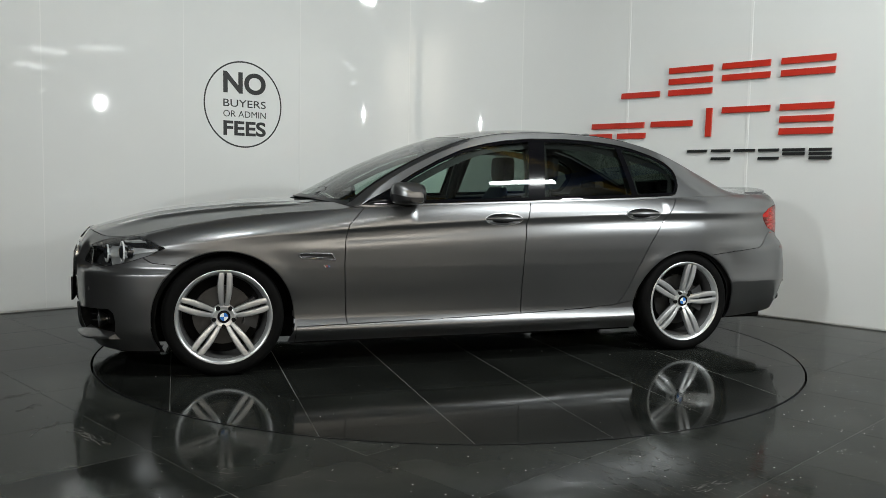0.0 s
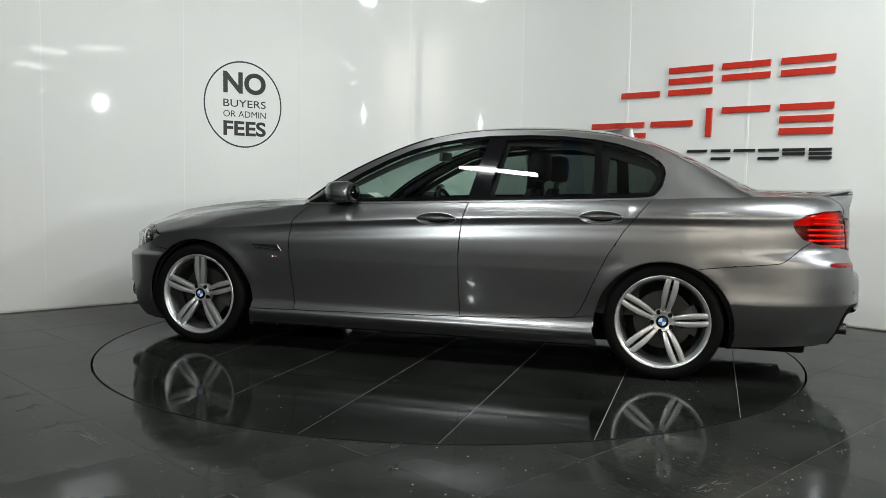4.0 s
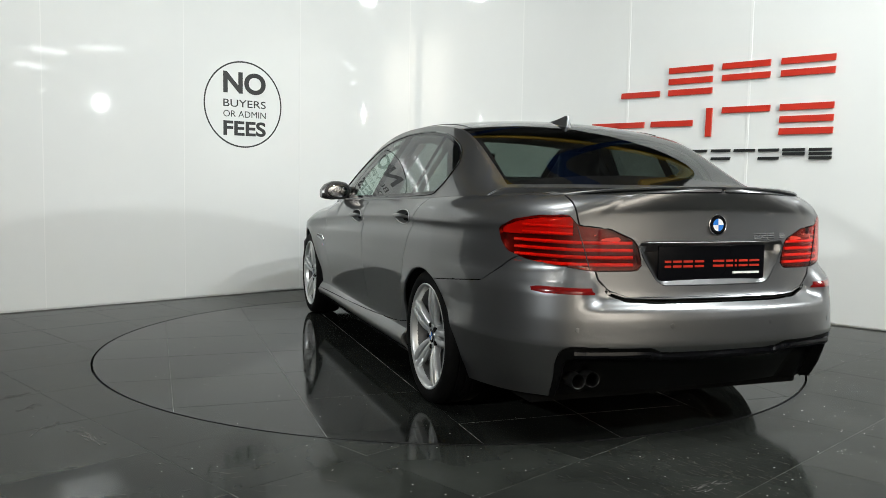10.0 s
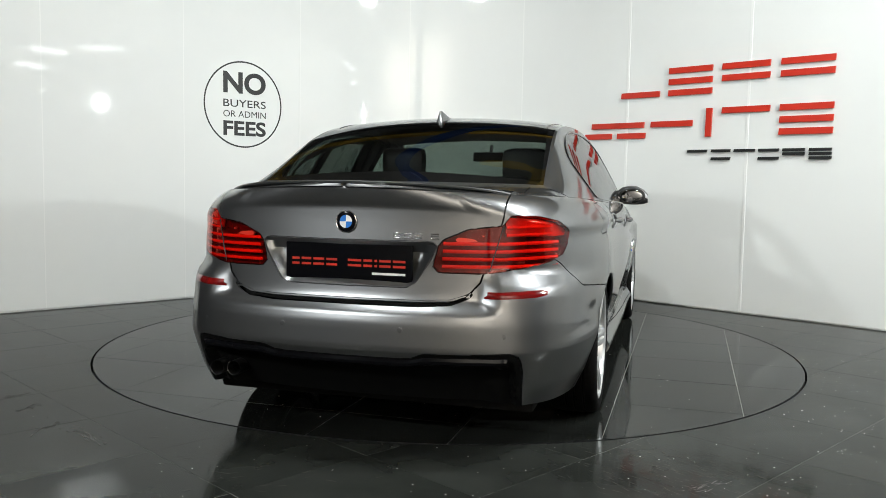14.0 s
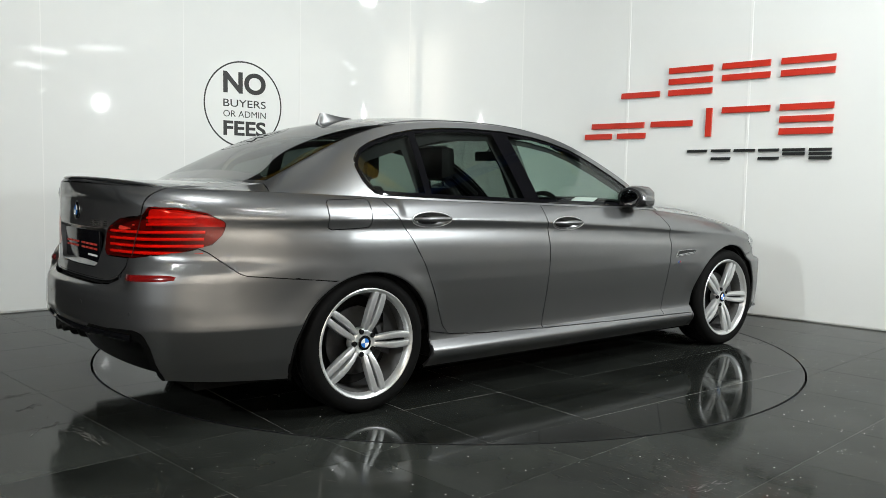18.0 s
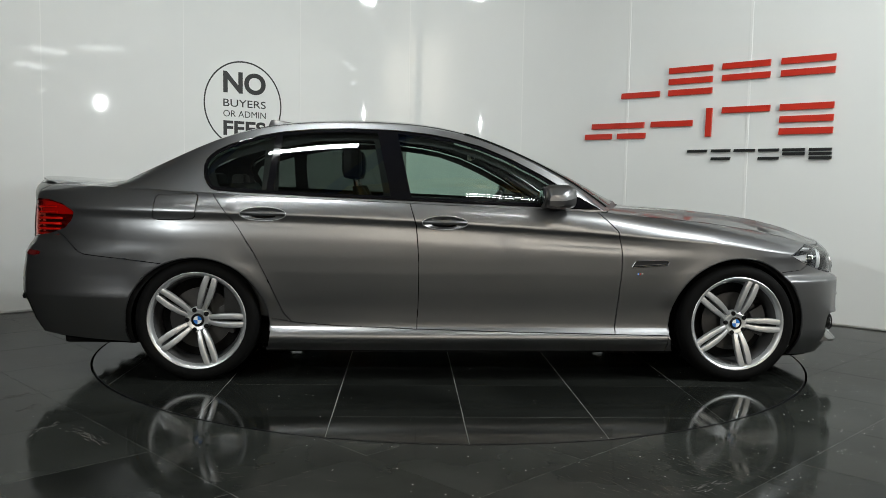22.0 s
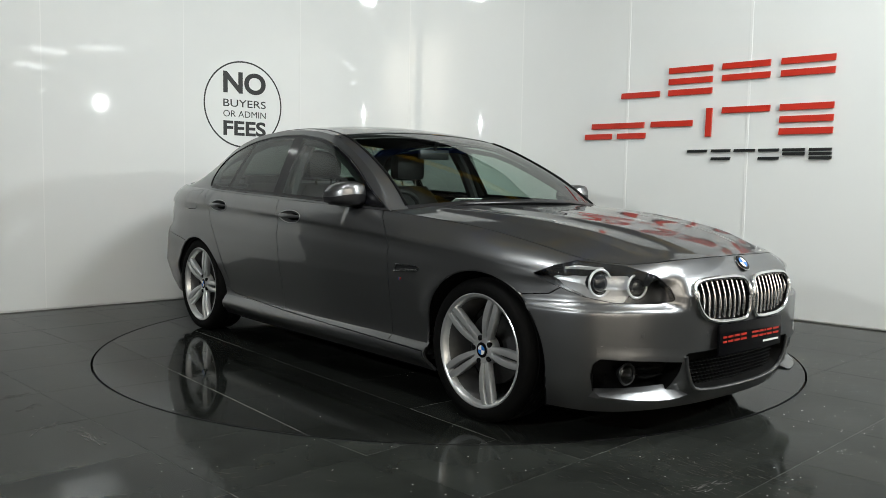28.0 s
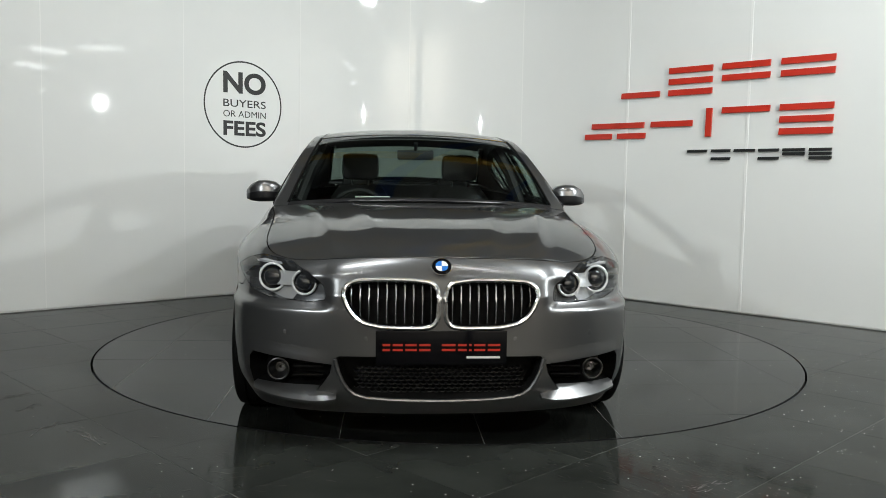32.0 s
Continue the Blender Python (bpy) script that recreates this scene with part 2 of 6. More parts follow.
def spline(ts, ps, t):
    """Natural cubic spline through the points ps at ts, read at t."""
    ts, ps, t = np.asarray(ts, float), np.asarray(ps, float), np.asarray(t, float)
    if ps.ndim > 2:
        return spline(ts, ps.reshape(len(ps), -1), t).reshape(len(t), *ps.shape[1:])
    n, h = len(ts), np.diff(ts)
    a, rhs = np.zeros((n, n)), np.zeros_like(ps)
    a[0, 0] = a[-1, -1] = 1
    for i in range(1, n - 1):
        a[i, i - 1], a[i, i], a[i, i + 1] = h[i - 1], 2 * (h[i - 1] + h[i]), h[i]
        rhs[i] = 6 * ((ps[i + 1] - ps[i]) / h[i] - (ps[i] - ps[i - 1]) / h[i - 1])
    m = np.linalg.solve(a, rhs)
    k = np.clip(np.searchsorted(ts, t, side="right") - 1, 0, n - 2)
    d = (t - ts[k]).reshape(-1, *[1] * (ps.ndim - 1))
    hk = h[k].reshape(d.shape)
    return ps[k] + d * ((ps[k + 1] - ps[k]) / hk - hk * (2 * m[k] + m[k + 1]) / 6) + d * d * m[k] / 2 + d ** 3 * (m[k + 1] - m[k]) / (6 * hk)


def smooth_step(ts, vs, t):
    """Monotone cubic through values, with no overshoot."""
    ts, vs, t = np.asarray(ts, float), np.asarray(vs, float), np.asarray(t, float)
    h, s = np.diff(ts), np.diff(vs) / np.diff(ts)
    m = np.concatenate([[s[0]], np.where(s[1:] * s[:-1] > 0, 2 * s[1:] * s[:-1] / (s[1:] + s[:-1] + 1e-12), 0), [s[-1]]])
    k = np.clip(np.searchsorted(ts, t, side="right") - 1, 0, len(ts) - 2)
    x = (t - ts[k]) / h[k]
    return (2 * x ** 3 - 3 * x ** 2 + 1) * vs[k] + (x ** 3 - 2 * x ** 2 + x) * h[k] * m[k] + (-2 * x ** 3 + 3 * x ** 2) * vs[k + 1] + (x ** 3 - x ** 2) * h[k] * m[k + 1]


def grid_bm(p):
    """A sheet from an array of points [rows, columns, 3]."""
    bm = bmesh.new()
    v = [[bm.verts.new(q) for q in row] for row in p]
    for i in range(len(v) - 1):
        for j in range(len(v[0]) - 1):
            quad = (v[i][j], v[i][j + 1], v[i + 1][j + 1], v[i + 1][j])
            bm.faces.new(quad)
    bmesh.ops.remove_doubles(bm, verts=bm.verts[:], dist=1e-5)
    return bm


def inside(poly, a, b):
    """Signed distance of the points (a, b) from the outline poly, negative inside."""
    poly = np.asarray(poly, float)
    best, odd = np.full(len(a), 1e9), np.zeros(len(a), bool)
    for (x0, y0), (x1, y1) in zip(poly, np.roll(poly, -1, 0)):
        dx, dy = x1 - x0, y1 - y0
        s = np.clip(((a - x0) * dx + (b - y0) * dy) / (dx * dx + dy * dy + 1e-15), 0, 1)
        best = np.minimum(best, np.hypot(a - x0 - s * dx, b - y0 - s * dy))
        cross = (y0 > b) != (y1 > b)
        odd ^= cross & (a < dx * (b - y0) / (dy if abs(dy) > 1e-12 else 1e-12) + x0)
    return np.where(odd, -best, best)


def cut_out(bm, field, keep=None):
    """Cuts the sheet along field == 0 and returns a new sheet of what lies inside (field < 0); that is taken out of bm.
    keep limits the cut to points where it is true."""
    bm.verts.ensure_lookup_table()
    bm.verts.index_update()
    co = np.array([v.co for v in bm.verts])
    f = field(co)
    f = np.where(np.abs(f) < 4e-4, 4e-4, f)
    if keep is not None:
        f = np.where(keep(co), f, 1.0)
    val = {v: f[i] for i, v in enumerate(bm.verts)}
    made = []
    for e in bm.edges[:]:
        a, b = e.verts
        fa, fb = val[a], val[b]
        if fa * fb < 0 and max(abs(fa), abs(fb)) < 0.5:
            _, nv = bmesh.utils.edge_split(e, a, fa / (fa - fb))
            val[nv] = 0.0
            made.append(nv)
    for face in {face for v in made for face in v.link_faces}:
        on = [v for v in face.verts if val[v] == 0.0]
        if len(on) == 2:
            try:
                bmesh.utils.face_split(face, on[0], on[1])
            except ValueError:
                pass
    taken = [face for face in bm.faces if min(val[v] for v in face.verts) < 0 and max(val[v] for v in face.verts) <= 1e-9]
    out = bmesh.new()
    seen = {}
    for face in taken:
        for v in face.verts:
            if v not in seen:
                seen[v] = out.verts.new(v.co)
        out.faces.new([seen[v] for v in face.verts])
    bmesh.ops.delete(bm, geom=taken, context="FACES")
    return out


def side_poly(poly, grow=0.0):
    return lambda co: inside(poly, co[:, 0], co[:, 2]) - grow


def end_poly(poly, grow=0.0):
    return lambda co: inside(poly, np.abs(co[:, 1]), co[:, 2]) - grow


def slant_poly(poly, sign):
    """An outline of 3D points on a corner of the car, seen at 45 degrees (sign -1 in front, 1 behind)."""
    flat = [((y + sign * x) / math.sqrt(2), z) for x, y, z in poly]
    return lambda co: inside(flat, (co[:, 1] + sign * co[:, 0]) / math.sqrt(2), co[:, 2])


def open_edges(bm):
    return [e for e in bm.edges if len(e.link_faces) == 1]


def finish(bm, gap=0.002, depth=0.014, centre=True):
    """Draws a panel's free edge in by gap and folds it inwards by depth, so that it has an edge and stands off its neighbours."""
    bmesh.ops.remove_doubles(bm, verts=bm.verts[:], dist=1e-4)
    bmesh.ops.recalc_face_normals(bm, faces=bm.faces[:])
    bm.normal_update()
    mid = sum((f.calc_center_median() * f.calc_area() for f in bm.faces), Vector()) / max(1e-9, sum(f.calc_area() for f in bm.faces))
    rim = [e for e in open_edges(bm) if not (centre and abs(e.verts[0].co.y) < 1e-4 and abs(e.verts[1].co.y) < 1e-4)]
    shift = {}
    for e in rim:
        f = e.link_faces[0]
        along = (e.verts[1].co - e.verts[0].co).normalized()
        inward = f.normal.cross(along)
        if inward.dot(f.calc_center_median() - e.verts[0].co) < 0:
            inward.negate()
        for v in e.verts:
            shift[v] = shift.get(v, Vector()) + inward
    for v, s in shift.items():
        if s.length > 1e-6:
            s = s.normalized() * gap
            if abs(v.co.y) < 1e-4 and centre:
                s.y = 0
            v.co += s
    normals = {v: v.normal.copy() for v in shift}
    grown = bmesh.ops.extrude_edge_only(bm, edges=rim)["geom"]
    for v in grown:
        if isinstance(v, bmesh.types.BMVert):
            near = min((o.other_vert(v) for o in v.link_edges if o.other_vert(v) in normals), key=lambda o: (o.co - v.co).length, default=None)
            if near is not None:
                n = normals[near].copy()
                if centre and abs(v.co.y) < 1e-4:
                    n.y = 0
                v.co -= n * depth
    return bm


def outward(bm, middle):
    """Turns the faces away from the point middle."""
    s = sum(f.normal.dot(f.calc_center_median() - Vector(middle)) * f.calc_area() for f in bm.faces)
    if s < 0:
        bmesh.ops.reverse_faces(bm, faces=bm.faces[:])
    return bm


def mirrored(bm, weld=True):
    """Adds the other half (y to -y)."""
    other = bm.copy()
    for v in other.verts:
        v.co.y *= -1
    bmesh.ops.reverse_faces(other, faces=other.faces[:])
    add_bm(bm, other)
    if weld:
        bmesh.ops.remove_doubles(bm, verts=[v for v in bm.verts if abs(v.co.y) < 1e-3], dist=2e-4)
    return bm


def flip_y(bm):
    out = bm.copy()
    for v in out.verts:
        v.co.y *= -1
    bmesh.ops.reverse_faces(out, faces=out.faces[:])
    return out


# ---------------------------------------------------------------- the hall
from mathutils.geometry import delaunay_2d_cdt

CORNER = Vector((-0.046, 3.962, 0.0))
LEFT = Vector((-math.cos(radians(41.7)), -math.sin(radians(41.7)), 0))
RIGHT = Vector((math.cos(radians(-43.25)), math.sin(radians(-43.25)), 0))
BEND, WALL_TOP = 2.0, 3.25
TANGENT = BEND * math.tan(radians(84.95 / 2))
BEND_AT = CORNER + (LEFT + RIGHT).normalized() * (BEND / math.cos(radians(84.95 / 2)))
ARC = BEND * radians(84.95)


def on_wall(s, out=0.0):
    """A point of the white wall's face by its length along the wall from the middle of the bend, positive to the right; out: metres into the room."""
    if abs(s) <= ARC / 2:
        a = radians(89.2) - s / BEND
        return BEND_AT + Vector((math.cos(a), math.sin(a), 0)) * (BEND - out)
    way = RIGHT if s > 0 else LEFT
    n = Vector((RIGHT.y, -RIGHT.x, 0)) if s > 0 else Vector((-LEFT.y, LEFT.x, 0))
    return CORNER + way * (TANGENT + abs(s) - ARC / 2) + n * out


def wall_length(corner_distance, right=True):
    s = corner_distance - TANGENT + ARC / 2
    return s if right else -s


def strip_bm(s0, s1, z0, z1, front, back, step=0.12):
    """A piece of wall between two lengths: a bent slab, front and back given as metres into the room."""
    straight = min(s0, s1) > ARC / 2 or max(s0, s1) < -ARC / 2
    n = 1 if straight else max(1, int(abs(s1 - s0) / step))
    bm = bmesh.new()
    cols = []
    for k in range(n + 1):
        s = s0 + (s1 - s0) * k / n
        f, b = on_wall(s, front), on_wall(s, back)
        cols.append([bm.verts.new((p.x, p.y, z)) for p, z in ((f, z0), (f, z1), (b, z1), (b, z0))])
    for a, b in zip(cols, cols[1:]):
        for i in range(4):
            bm.faces.new((a[i], a[(i + 1) % 4], b[(i + 1) % 4], b[i]))
    bm.faces.new(cols[0][::-1])
    bm.faces.new(cols[-1])
    bmesh.ops.recalc_face_normals(bm, faces=bm.faces[:])
    return bm


# right-hand panels past 4.72 are unseen, added to brighten the car's side
JOINTS = [wall_length(d, False) for d in (5.54, 4.34, 3.15, 1.95)] + [-0.40, 0.80] + [wall_length(d) for d in (2.345, 3.525, 4.72, 5.92, 7.12, 8.32, 9.52, 10.72)]
wall_white = tagged(link("wall_north", strip_bm(JOINTS[0], JOINTS[-1], 0.0, WALL_TOP, -0.012, -0.12), WALL_JOINT), "white panelled showroom wall with a curved corner", kind="structure")
for a, b in zip(JOINTS, JOINTS[1:]):
    bm = strip_bm(a + 0.0015, b - 0.0015, 0.012, WALL_TOP, 0.0, -0.011)
    part("panel", bm, WALL, wall_white)
for s in JOINTS[6:9]:
    part("joint_strip", strip_bm(s - 0.011, s + 0.011, 0.012, WALL_TOP, 0.004, 0.0005), WALL_JOINT, wall_white)
for s in JOINTS[1:6]:
    part("joint_strip", strip_bm(s - 0.004, s + 0.004, 0.012, WALL_TOP, 0.0012, 0.0003), WALL_JOINT, wall_white)

for name, lo, hi in (("wall_west", (-10.2, -12, 0), (-10, 6, 5.3)), ("wall_east", (20, -12, 0), (20.2, 6, 5.3)), ("wall_south", (-10, -12.2, 0), (20, -12, 5.3)), ("wall_far", (-10, 6, 0), (20, 6.2, 5.3))):
    tagged(link(name, box_bm(lo, hi), WARM_WALL if name == "wall_south" else WALL_DARK), "plain brown wall of the hall" if name == "wall_south" else "plain dark wall of the hall", kind="structure")
tagged(link("ceiling", box_bm((-10.2, -12.2, 5.3), (20.2, 6.2, 5.5)), CEILING), "grey ceiling of the hall", kind="structure")

for y in (3.6, 1.0, -1.6, -4.2, -6.8, -9.4):
    beam = tagged(link("roof_beam", add_bm(add_bm(box_bm((-10, y - 0.07, 5.27), (10, y + 0.07, 5.3)), box_bm((-10, y - 0.012, 5.02), (10, y + 0.012, 5.27))), box_bm((-10, y - 0.07, 4.99), (10, y + 0.07, 5.02))), YELLOW), "yellow painted steel roof beam under the ceiling", "beam", "yellow roof beams")
for x in (-1.6, 0.9, 4.6):
    bm = add_bm(add_bm(box_bm((-0.10, -9, 4.97), (0.10, 8, 4.985)), box_bm((-0.012, -9, 4.80), (0.012, 8, 4.97))), box_bm((-0.10, -9, 4.785), (0.10, 8, 4.80)))
    bm.transform(pose(x, 0, 0, 0, 0, -24))
    bmesh.ops.bisect_plane(bm, geom=bm.verts[:] + bm.edges[:] + bm.faces[:], plane_co=(0, 5.95, 0), plane_no=(0, 1, 0), clear_outer=True)
    tagged(link("tie_beam", bm, BLUE_STEEL), "blue painted steel tie beam under the yellow beams", "beam", "blue tie beams")
for x in (-6.0, 2.4):
    tagged(link("steel_column", add_bm(add_bm(box_bm((x - 0.12, -9.55, 0), (x + 0.12, -9.53, 4.985)), box_bm((x - 0.01, -9.53, 0), (x + 0.01, -9.33, 4.985))), box_bm((x - 0.12, -9.33, 0), (x + 0.12, -9.31, 4.985))), BLUE_STEEL), "blue painted steel column of the hall", "column", "blue steel columns")

# floor: a bed with grout, stone tiles laid at 45 degrees, and a round opening for the turntable
DISC, PITCH, JOINT = 2.25, 0.61, 0.0030
bm = bmesh.new()
ring_in, ring_out = [], []
for k in range(128):
    a = 2 * math.pi * k / 128
    ring_in.append(bm.verts.new(((DISC + 0.011) * math.cos(a), (DISC + 0.011) * math.sin(a), -0.0010)))
    r = 20.5 / max(abs(math.cos(a)), abs(math.sin(a)))
    ring_out.append(bm.verts.new((r * math.cos(a), r * math.sin(a), -0.0010)))
for k in range(128):
    bm.faces.new((ring_in[k], ring_out[k], ring_out[(k + 1) % 128], ring_in[(k + 1) % 128]))
bmesh.ops.recalc_face_normals(bm, faces=bm.faces[:])
floor = tagged(link("floor", bm, GROUT, smooth=0), "black polished stone floor with pale joints", kind="structure")
part("floor_edge", lathe_bm([(DISC + 0.011, -0.0025), (DISC + 0.011, -0.06), (DISC - 0.3, -0.06)], 128, "Z"), MATT_BLACK, floor)


def clipped_tile(x0, y0, side, turn, origin, radius, outside):
    """A square tile's top, cut by the turntable's circle."""
    c, s = math.cos(turn), math.sin(turn)
    square = [Vector((origin[0] + c * a - s * b, origin[1] + s * a + c * b)) for a, b in ((x0, y0), (x0 + side, y0), (x0 + side, y0 + side), (x0, y0 + side))]
    far = [p.length for p in square]
    mid = (square[0] + square[2]) / 2
    edge = side * 0.75
    if outside and mid.length > radius + edge or not outside and mid.length < radius - edge:
        return [square], True
    if outside and max(far) < radius or not outside and min(far) > radius and mid.length > radius + edge:
        return [], False
    a0 = math.atan2(mid.y, mid.x)
    arc = [Vector((radius * math.cos(a0 + k * 0.02), radius * math.sin(a0 + k * 0.02))) for k in range(-28, 29)]
    verts = square + arc
    edges = [(k, (k + 1) % 4) for k in range(4)] + [(4 + k, 5 + k) for k in range(len(arc) - 1)]
    vs, _, fs, _, _, _ = delaunay_2d_cdt(verts, edges, [], 0, 1e-6)
    out = []
    for f in fs:
        p = sum((vs[i] for i in f), Vector((0, 0))) / len(f)
        q = p - Vector(origin)
        u, v = c * q.x + s * q.y, -s * q.x + c * q.y
        if x0 < u < x0 + side and y0 < v < y0 + side and (p.length > radius) == outside:
            out.append([vs[i].copy() for i in f])
    return out, False


def tile_bm(faces, top, thick):
    bm = bmesh.new()
    seen = {}
    for f in faces:
        key = [(round(p.x, 5), round(p.y, 5)) for p in f]
        if len(set(key)) == len(key):
            try:
                bm.faces.new([seen.get(k) or seen.setdefault(k, bm.verts.new((*k, top))) for k in key])
            except ValueError:
                pass
    for f in bm.faces:
        f.normal_update()
        if f.normal.z < 0:
            f.normal_flip()
    low = bmesh.ops.extrude_edge_only(bm, edges=open_edges(bm))["geom"]
    for v in low:
        if isinstance(v, bmesh.types.BMVert):
            v.co.z -= thick
    bmesh.ops.recalc_face_normals(bm, faces=bm.faces[:])
    return bm


def in_room(p):
    rel = Vector((p.x, p.y, 0)) - CORNER
    nl, nr = Vector((-LEFT.y, LEFT.x, 0)), Vector((RIGHT.y, -RIGHT.x, 0))
    return rel.dot(nl) > -0.45 and rel.dot(nr) > -0.45


whole_tile = {}


def lay_tiles(parent, origin, turn, radius, outside, reach, stone):
    """Lays square tiles on a turned grid, inside or outside the turntable's circle."""
    c, s = math.cos(turn), math.sin(turn)
    for i in range(-14, 15):
        for j in range(-14, 15):
            a, b = i * PITCH + JOINT / 2, j * PITCH + JOINT / 2
            h = PITCH / 2
            mid = Vector((origin[0] + c * (a + h) - s * (b + h), origin[1] + s * (a + h) + c * (b + h)))
            if not reach(mid):
                continue
            faces, full = clipped_tile(a, b, PITCH - JOINT, turn, origin, radius, outside)
            if not faces:
                continue
            if full:
                key = round(turn, 4)
                if key not in whole_tile:
                    half = (PITCH - JOINT) / 2
                    bm = box_bm((-half, -half, -0.02), (half, half, 0.0), 0.0006)
                    bm.transform(Matrix.Rotation(turn, 4, "Z"))
                    me = bpy.data.meshes.new("tile")
                    bm.to_mesh(me)
                    bm.free()
                    me.materials.append(stone)
                    whole_tile[key] = me
                ob = new("tile", whole_tile[key])
                ob.parent = parent
                ob.location = (mid.x, mid.y, random.uniform(-0.0002, 0.0002))
            else:
                part("tile", tile_bm(faces, 0.0, 0.02), stone, parent, smooth=0)


near_camera = lambda p: -5.2 < p.y and abs(p.x) < 5.2
# the tiles of the rest of the hall, joined
bm = bmesh.new()
half = (PITCH - JOINT) / 2 * math.sqrt(2)
for i in range(-32, 33):
    for j in range(-32, 33):
        a, b = (i + 0.5) * PITCH, (j + 0.5) * PITCH
        mid = Vector((0.113 + (a - b) * math.sqrt(0.5), -2.844 + (a + b) * math.sqrt(0.5)))
        if -9.5 < mid.x < 19.5 and -11.5 < mid.y < 5.5 and not (near_camera(mid) and in_room(mid)):
            bm.faces.new([bm.verts.new((mid.x + dx, mid.y + dy, 0.0)) for dx, dy in ((half, 0), (0, half), (-half, 0), (0, -half))])
tagged(part("tile_field", bm, WORN_TILE, floor, smooth=0), kind="stuff")
lay_tiles(floor, (0.113, -2.844), radians(45), DISC + 0.011, True, lambda p: -5.2 < p.y and abs(p.x) < 5.2 and in_room(p), WORN_TILE)

turntable = tagged(link("turntable", lathe_bm([(0.0, -0.0010), (DISC - 0.006, -0.0010), (DISC - 0.006, -0.05), (0.0, -0.05)], 128, "Z"), GROUT), "round turntable faced with black polished stone", "turntable")
lay_tiles(turntable, (-0.045, -1.23), radians(-1.0), DISC - 0.004, False, lambda p: p.length < DISC + 0.45, TILE)
part("rim", lathe_bm([(DISC - 0.004, -0.03), (DISC - 0.004, 0.0004), (DISC - 0.001, 0.0004), (DISC - 0.001, -0.03)], 128, "Z"), BLACK, turntable, "thin dark edge")


# brown streaks, pale smears and white grit on the floor beside the turntable
rng = random.Random(7)
bm = bmesh.new()
for k in range(330):
    if k < 300:
        cx, cy, a, n = rng.gauss(0.92, 0.2), rng.gauss(-2.55, 0.17), rng.gauss(-0.95, 0.16), rng.uniform(0.004, 0.032)
    else:
        cx, cy, a, n = rng.gauss(-0.75, 0.35), rng.gauss(-2.62, 0.16), rng.uniform(-0.4, 0.9), rng.uniform(0.01, 0.05)
    if math.hypot(cx, cy) < DISC + 0.05:
        continue
    w = rng.uniform(0.0006, 0.0018)
    d, s = Vector((math.cos(a), math.sin(a), 0)) * n, Vector((-math.sin(a), math.cos(a), 0)) * w
    c = Vector((cx, cy, 0.0006 + k * 2e-6))
    bm.faces.new([bm.verts.new(c + d * e) for e in (-1, -0.4)][:0] + [bm.verts.new(p) for p in (c - d, c - d * 0.3 - s, c + d, c + d * 0.2 + s)])
for f in bm.faces:
    f.normal_update()
    if f.normal.z < 0:
        f.normal_flip()
tagged(link("floor_dust", bm, BROWN_STREAK, smooth=0), "thin brown streaks on the stone floor", "dust", kind="stuff")
smears = bmesh.new()
for cx, cy, a0, spread, count in ((-2.15, -1.62, 0.9, 0.05, 26), (-1.98, -1.83, 1.3, 0.04, 22), (-1.74, -2.11, 1.4, 0.04, 22), (-1.52, -2.22, -0.75, 0.11, 60), (0.95, -2.68, 0.5, 0.06, 30)):
    for k in range(count):
        along = rng.gauss(0, spread)
        a, n, w = a0 + rng.gauss(0, 0.25), rng.uniform(0.006, 0.03), rng.uniform(0.0008, 0.003)
        c = Vector((cx + math.cos(a0) * along + rng.gauss(0, 0.015), cy + math.sin(a0) * along + rng.gauss(0, 0.015), 0.0009 + k * 2e-6))
        d, s = Vector((math.cos(a), math.sin(a), 0)) * n, Vector((-math.sin(a), math.cos(a), 0)) * w
        smears.faces.new([smears.verts.new(p) for p in (c - d, c - d * 0.3 - s, c + d, c + d * 0.2 + s)])
for f in smears.faces:
    f.normal_update()
    if f.normal.z < 0:
        f.normal_flip()
bm = bmesh.new()
for k in range(2600):
    x, y = rng.uniform(-3.4, 3.6), rng.uniform(-3.2, 1.2)
    if abs(math.hypot(x, y) - DISC) < 0.03 or not in_room(Vector((x, y, 0))) or rng.random() > (0.05 if math.hypot(x, y) < DISC else 0.32 + 0.20 * x):
        continue
    r = rng.uniform(0.0012, 0.0042)
    bm.faces.new([bm.verts.new((x + r * math.cos(a) * rng.uniform(0.6, 1.2), y + r * math.sin(a) * rng.uniform(0.6, 1.2), 0.0012)) for a in np.linspace(0, 2 * math.pi, 6, endpoint=False)])
for f in bm.faces:
    f.normal_update()
    if f.normal.z < 0:
        f.normal_flip()
tagged(link("floor_smears", smears, SMEAR, smooth=0), "pale dried smears on the stone floor", "smear", kind="stuff")
tagged(link("floor_grit", bm, SPECK, smooth=0), "scattered white grit on the stone floor", "grit", kind="stuff")


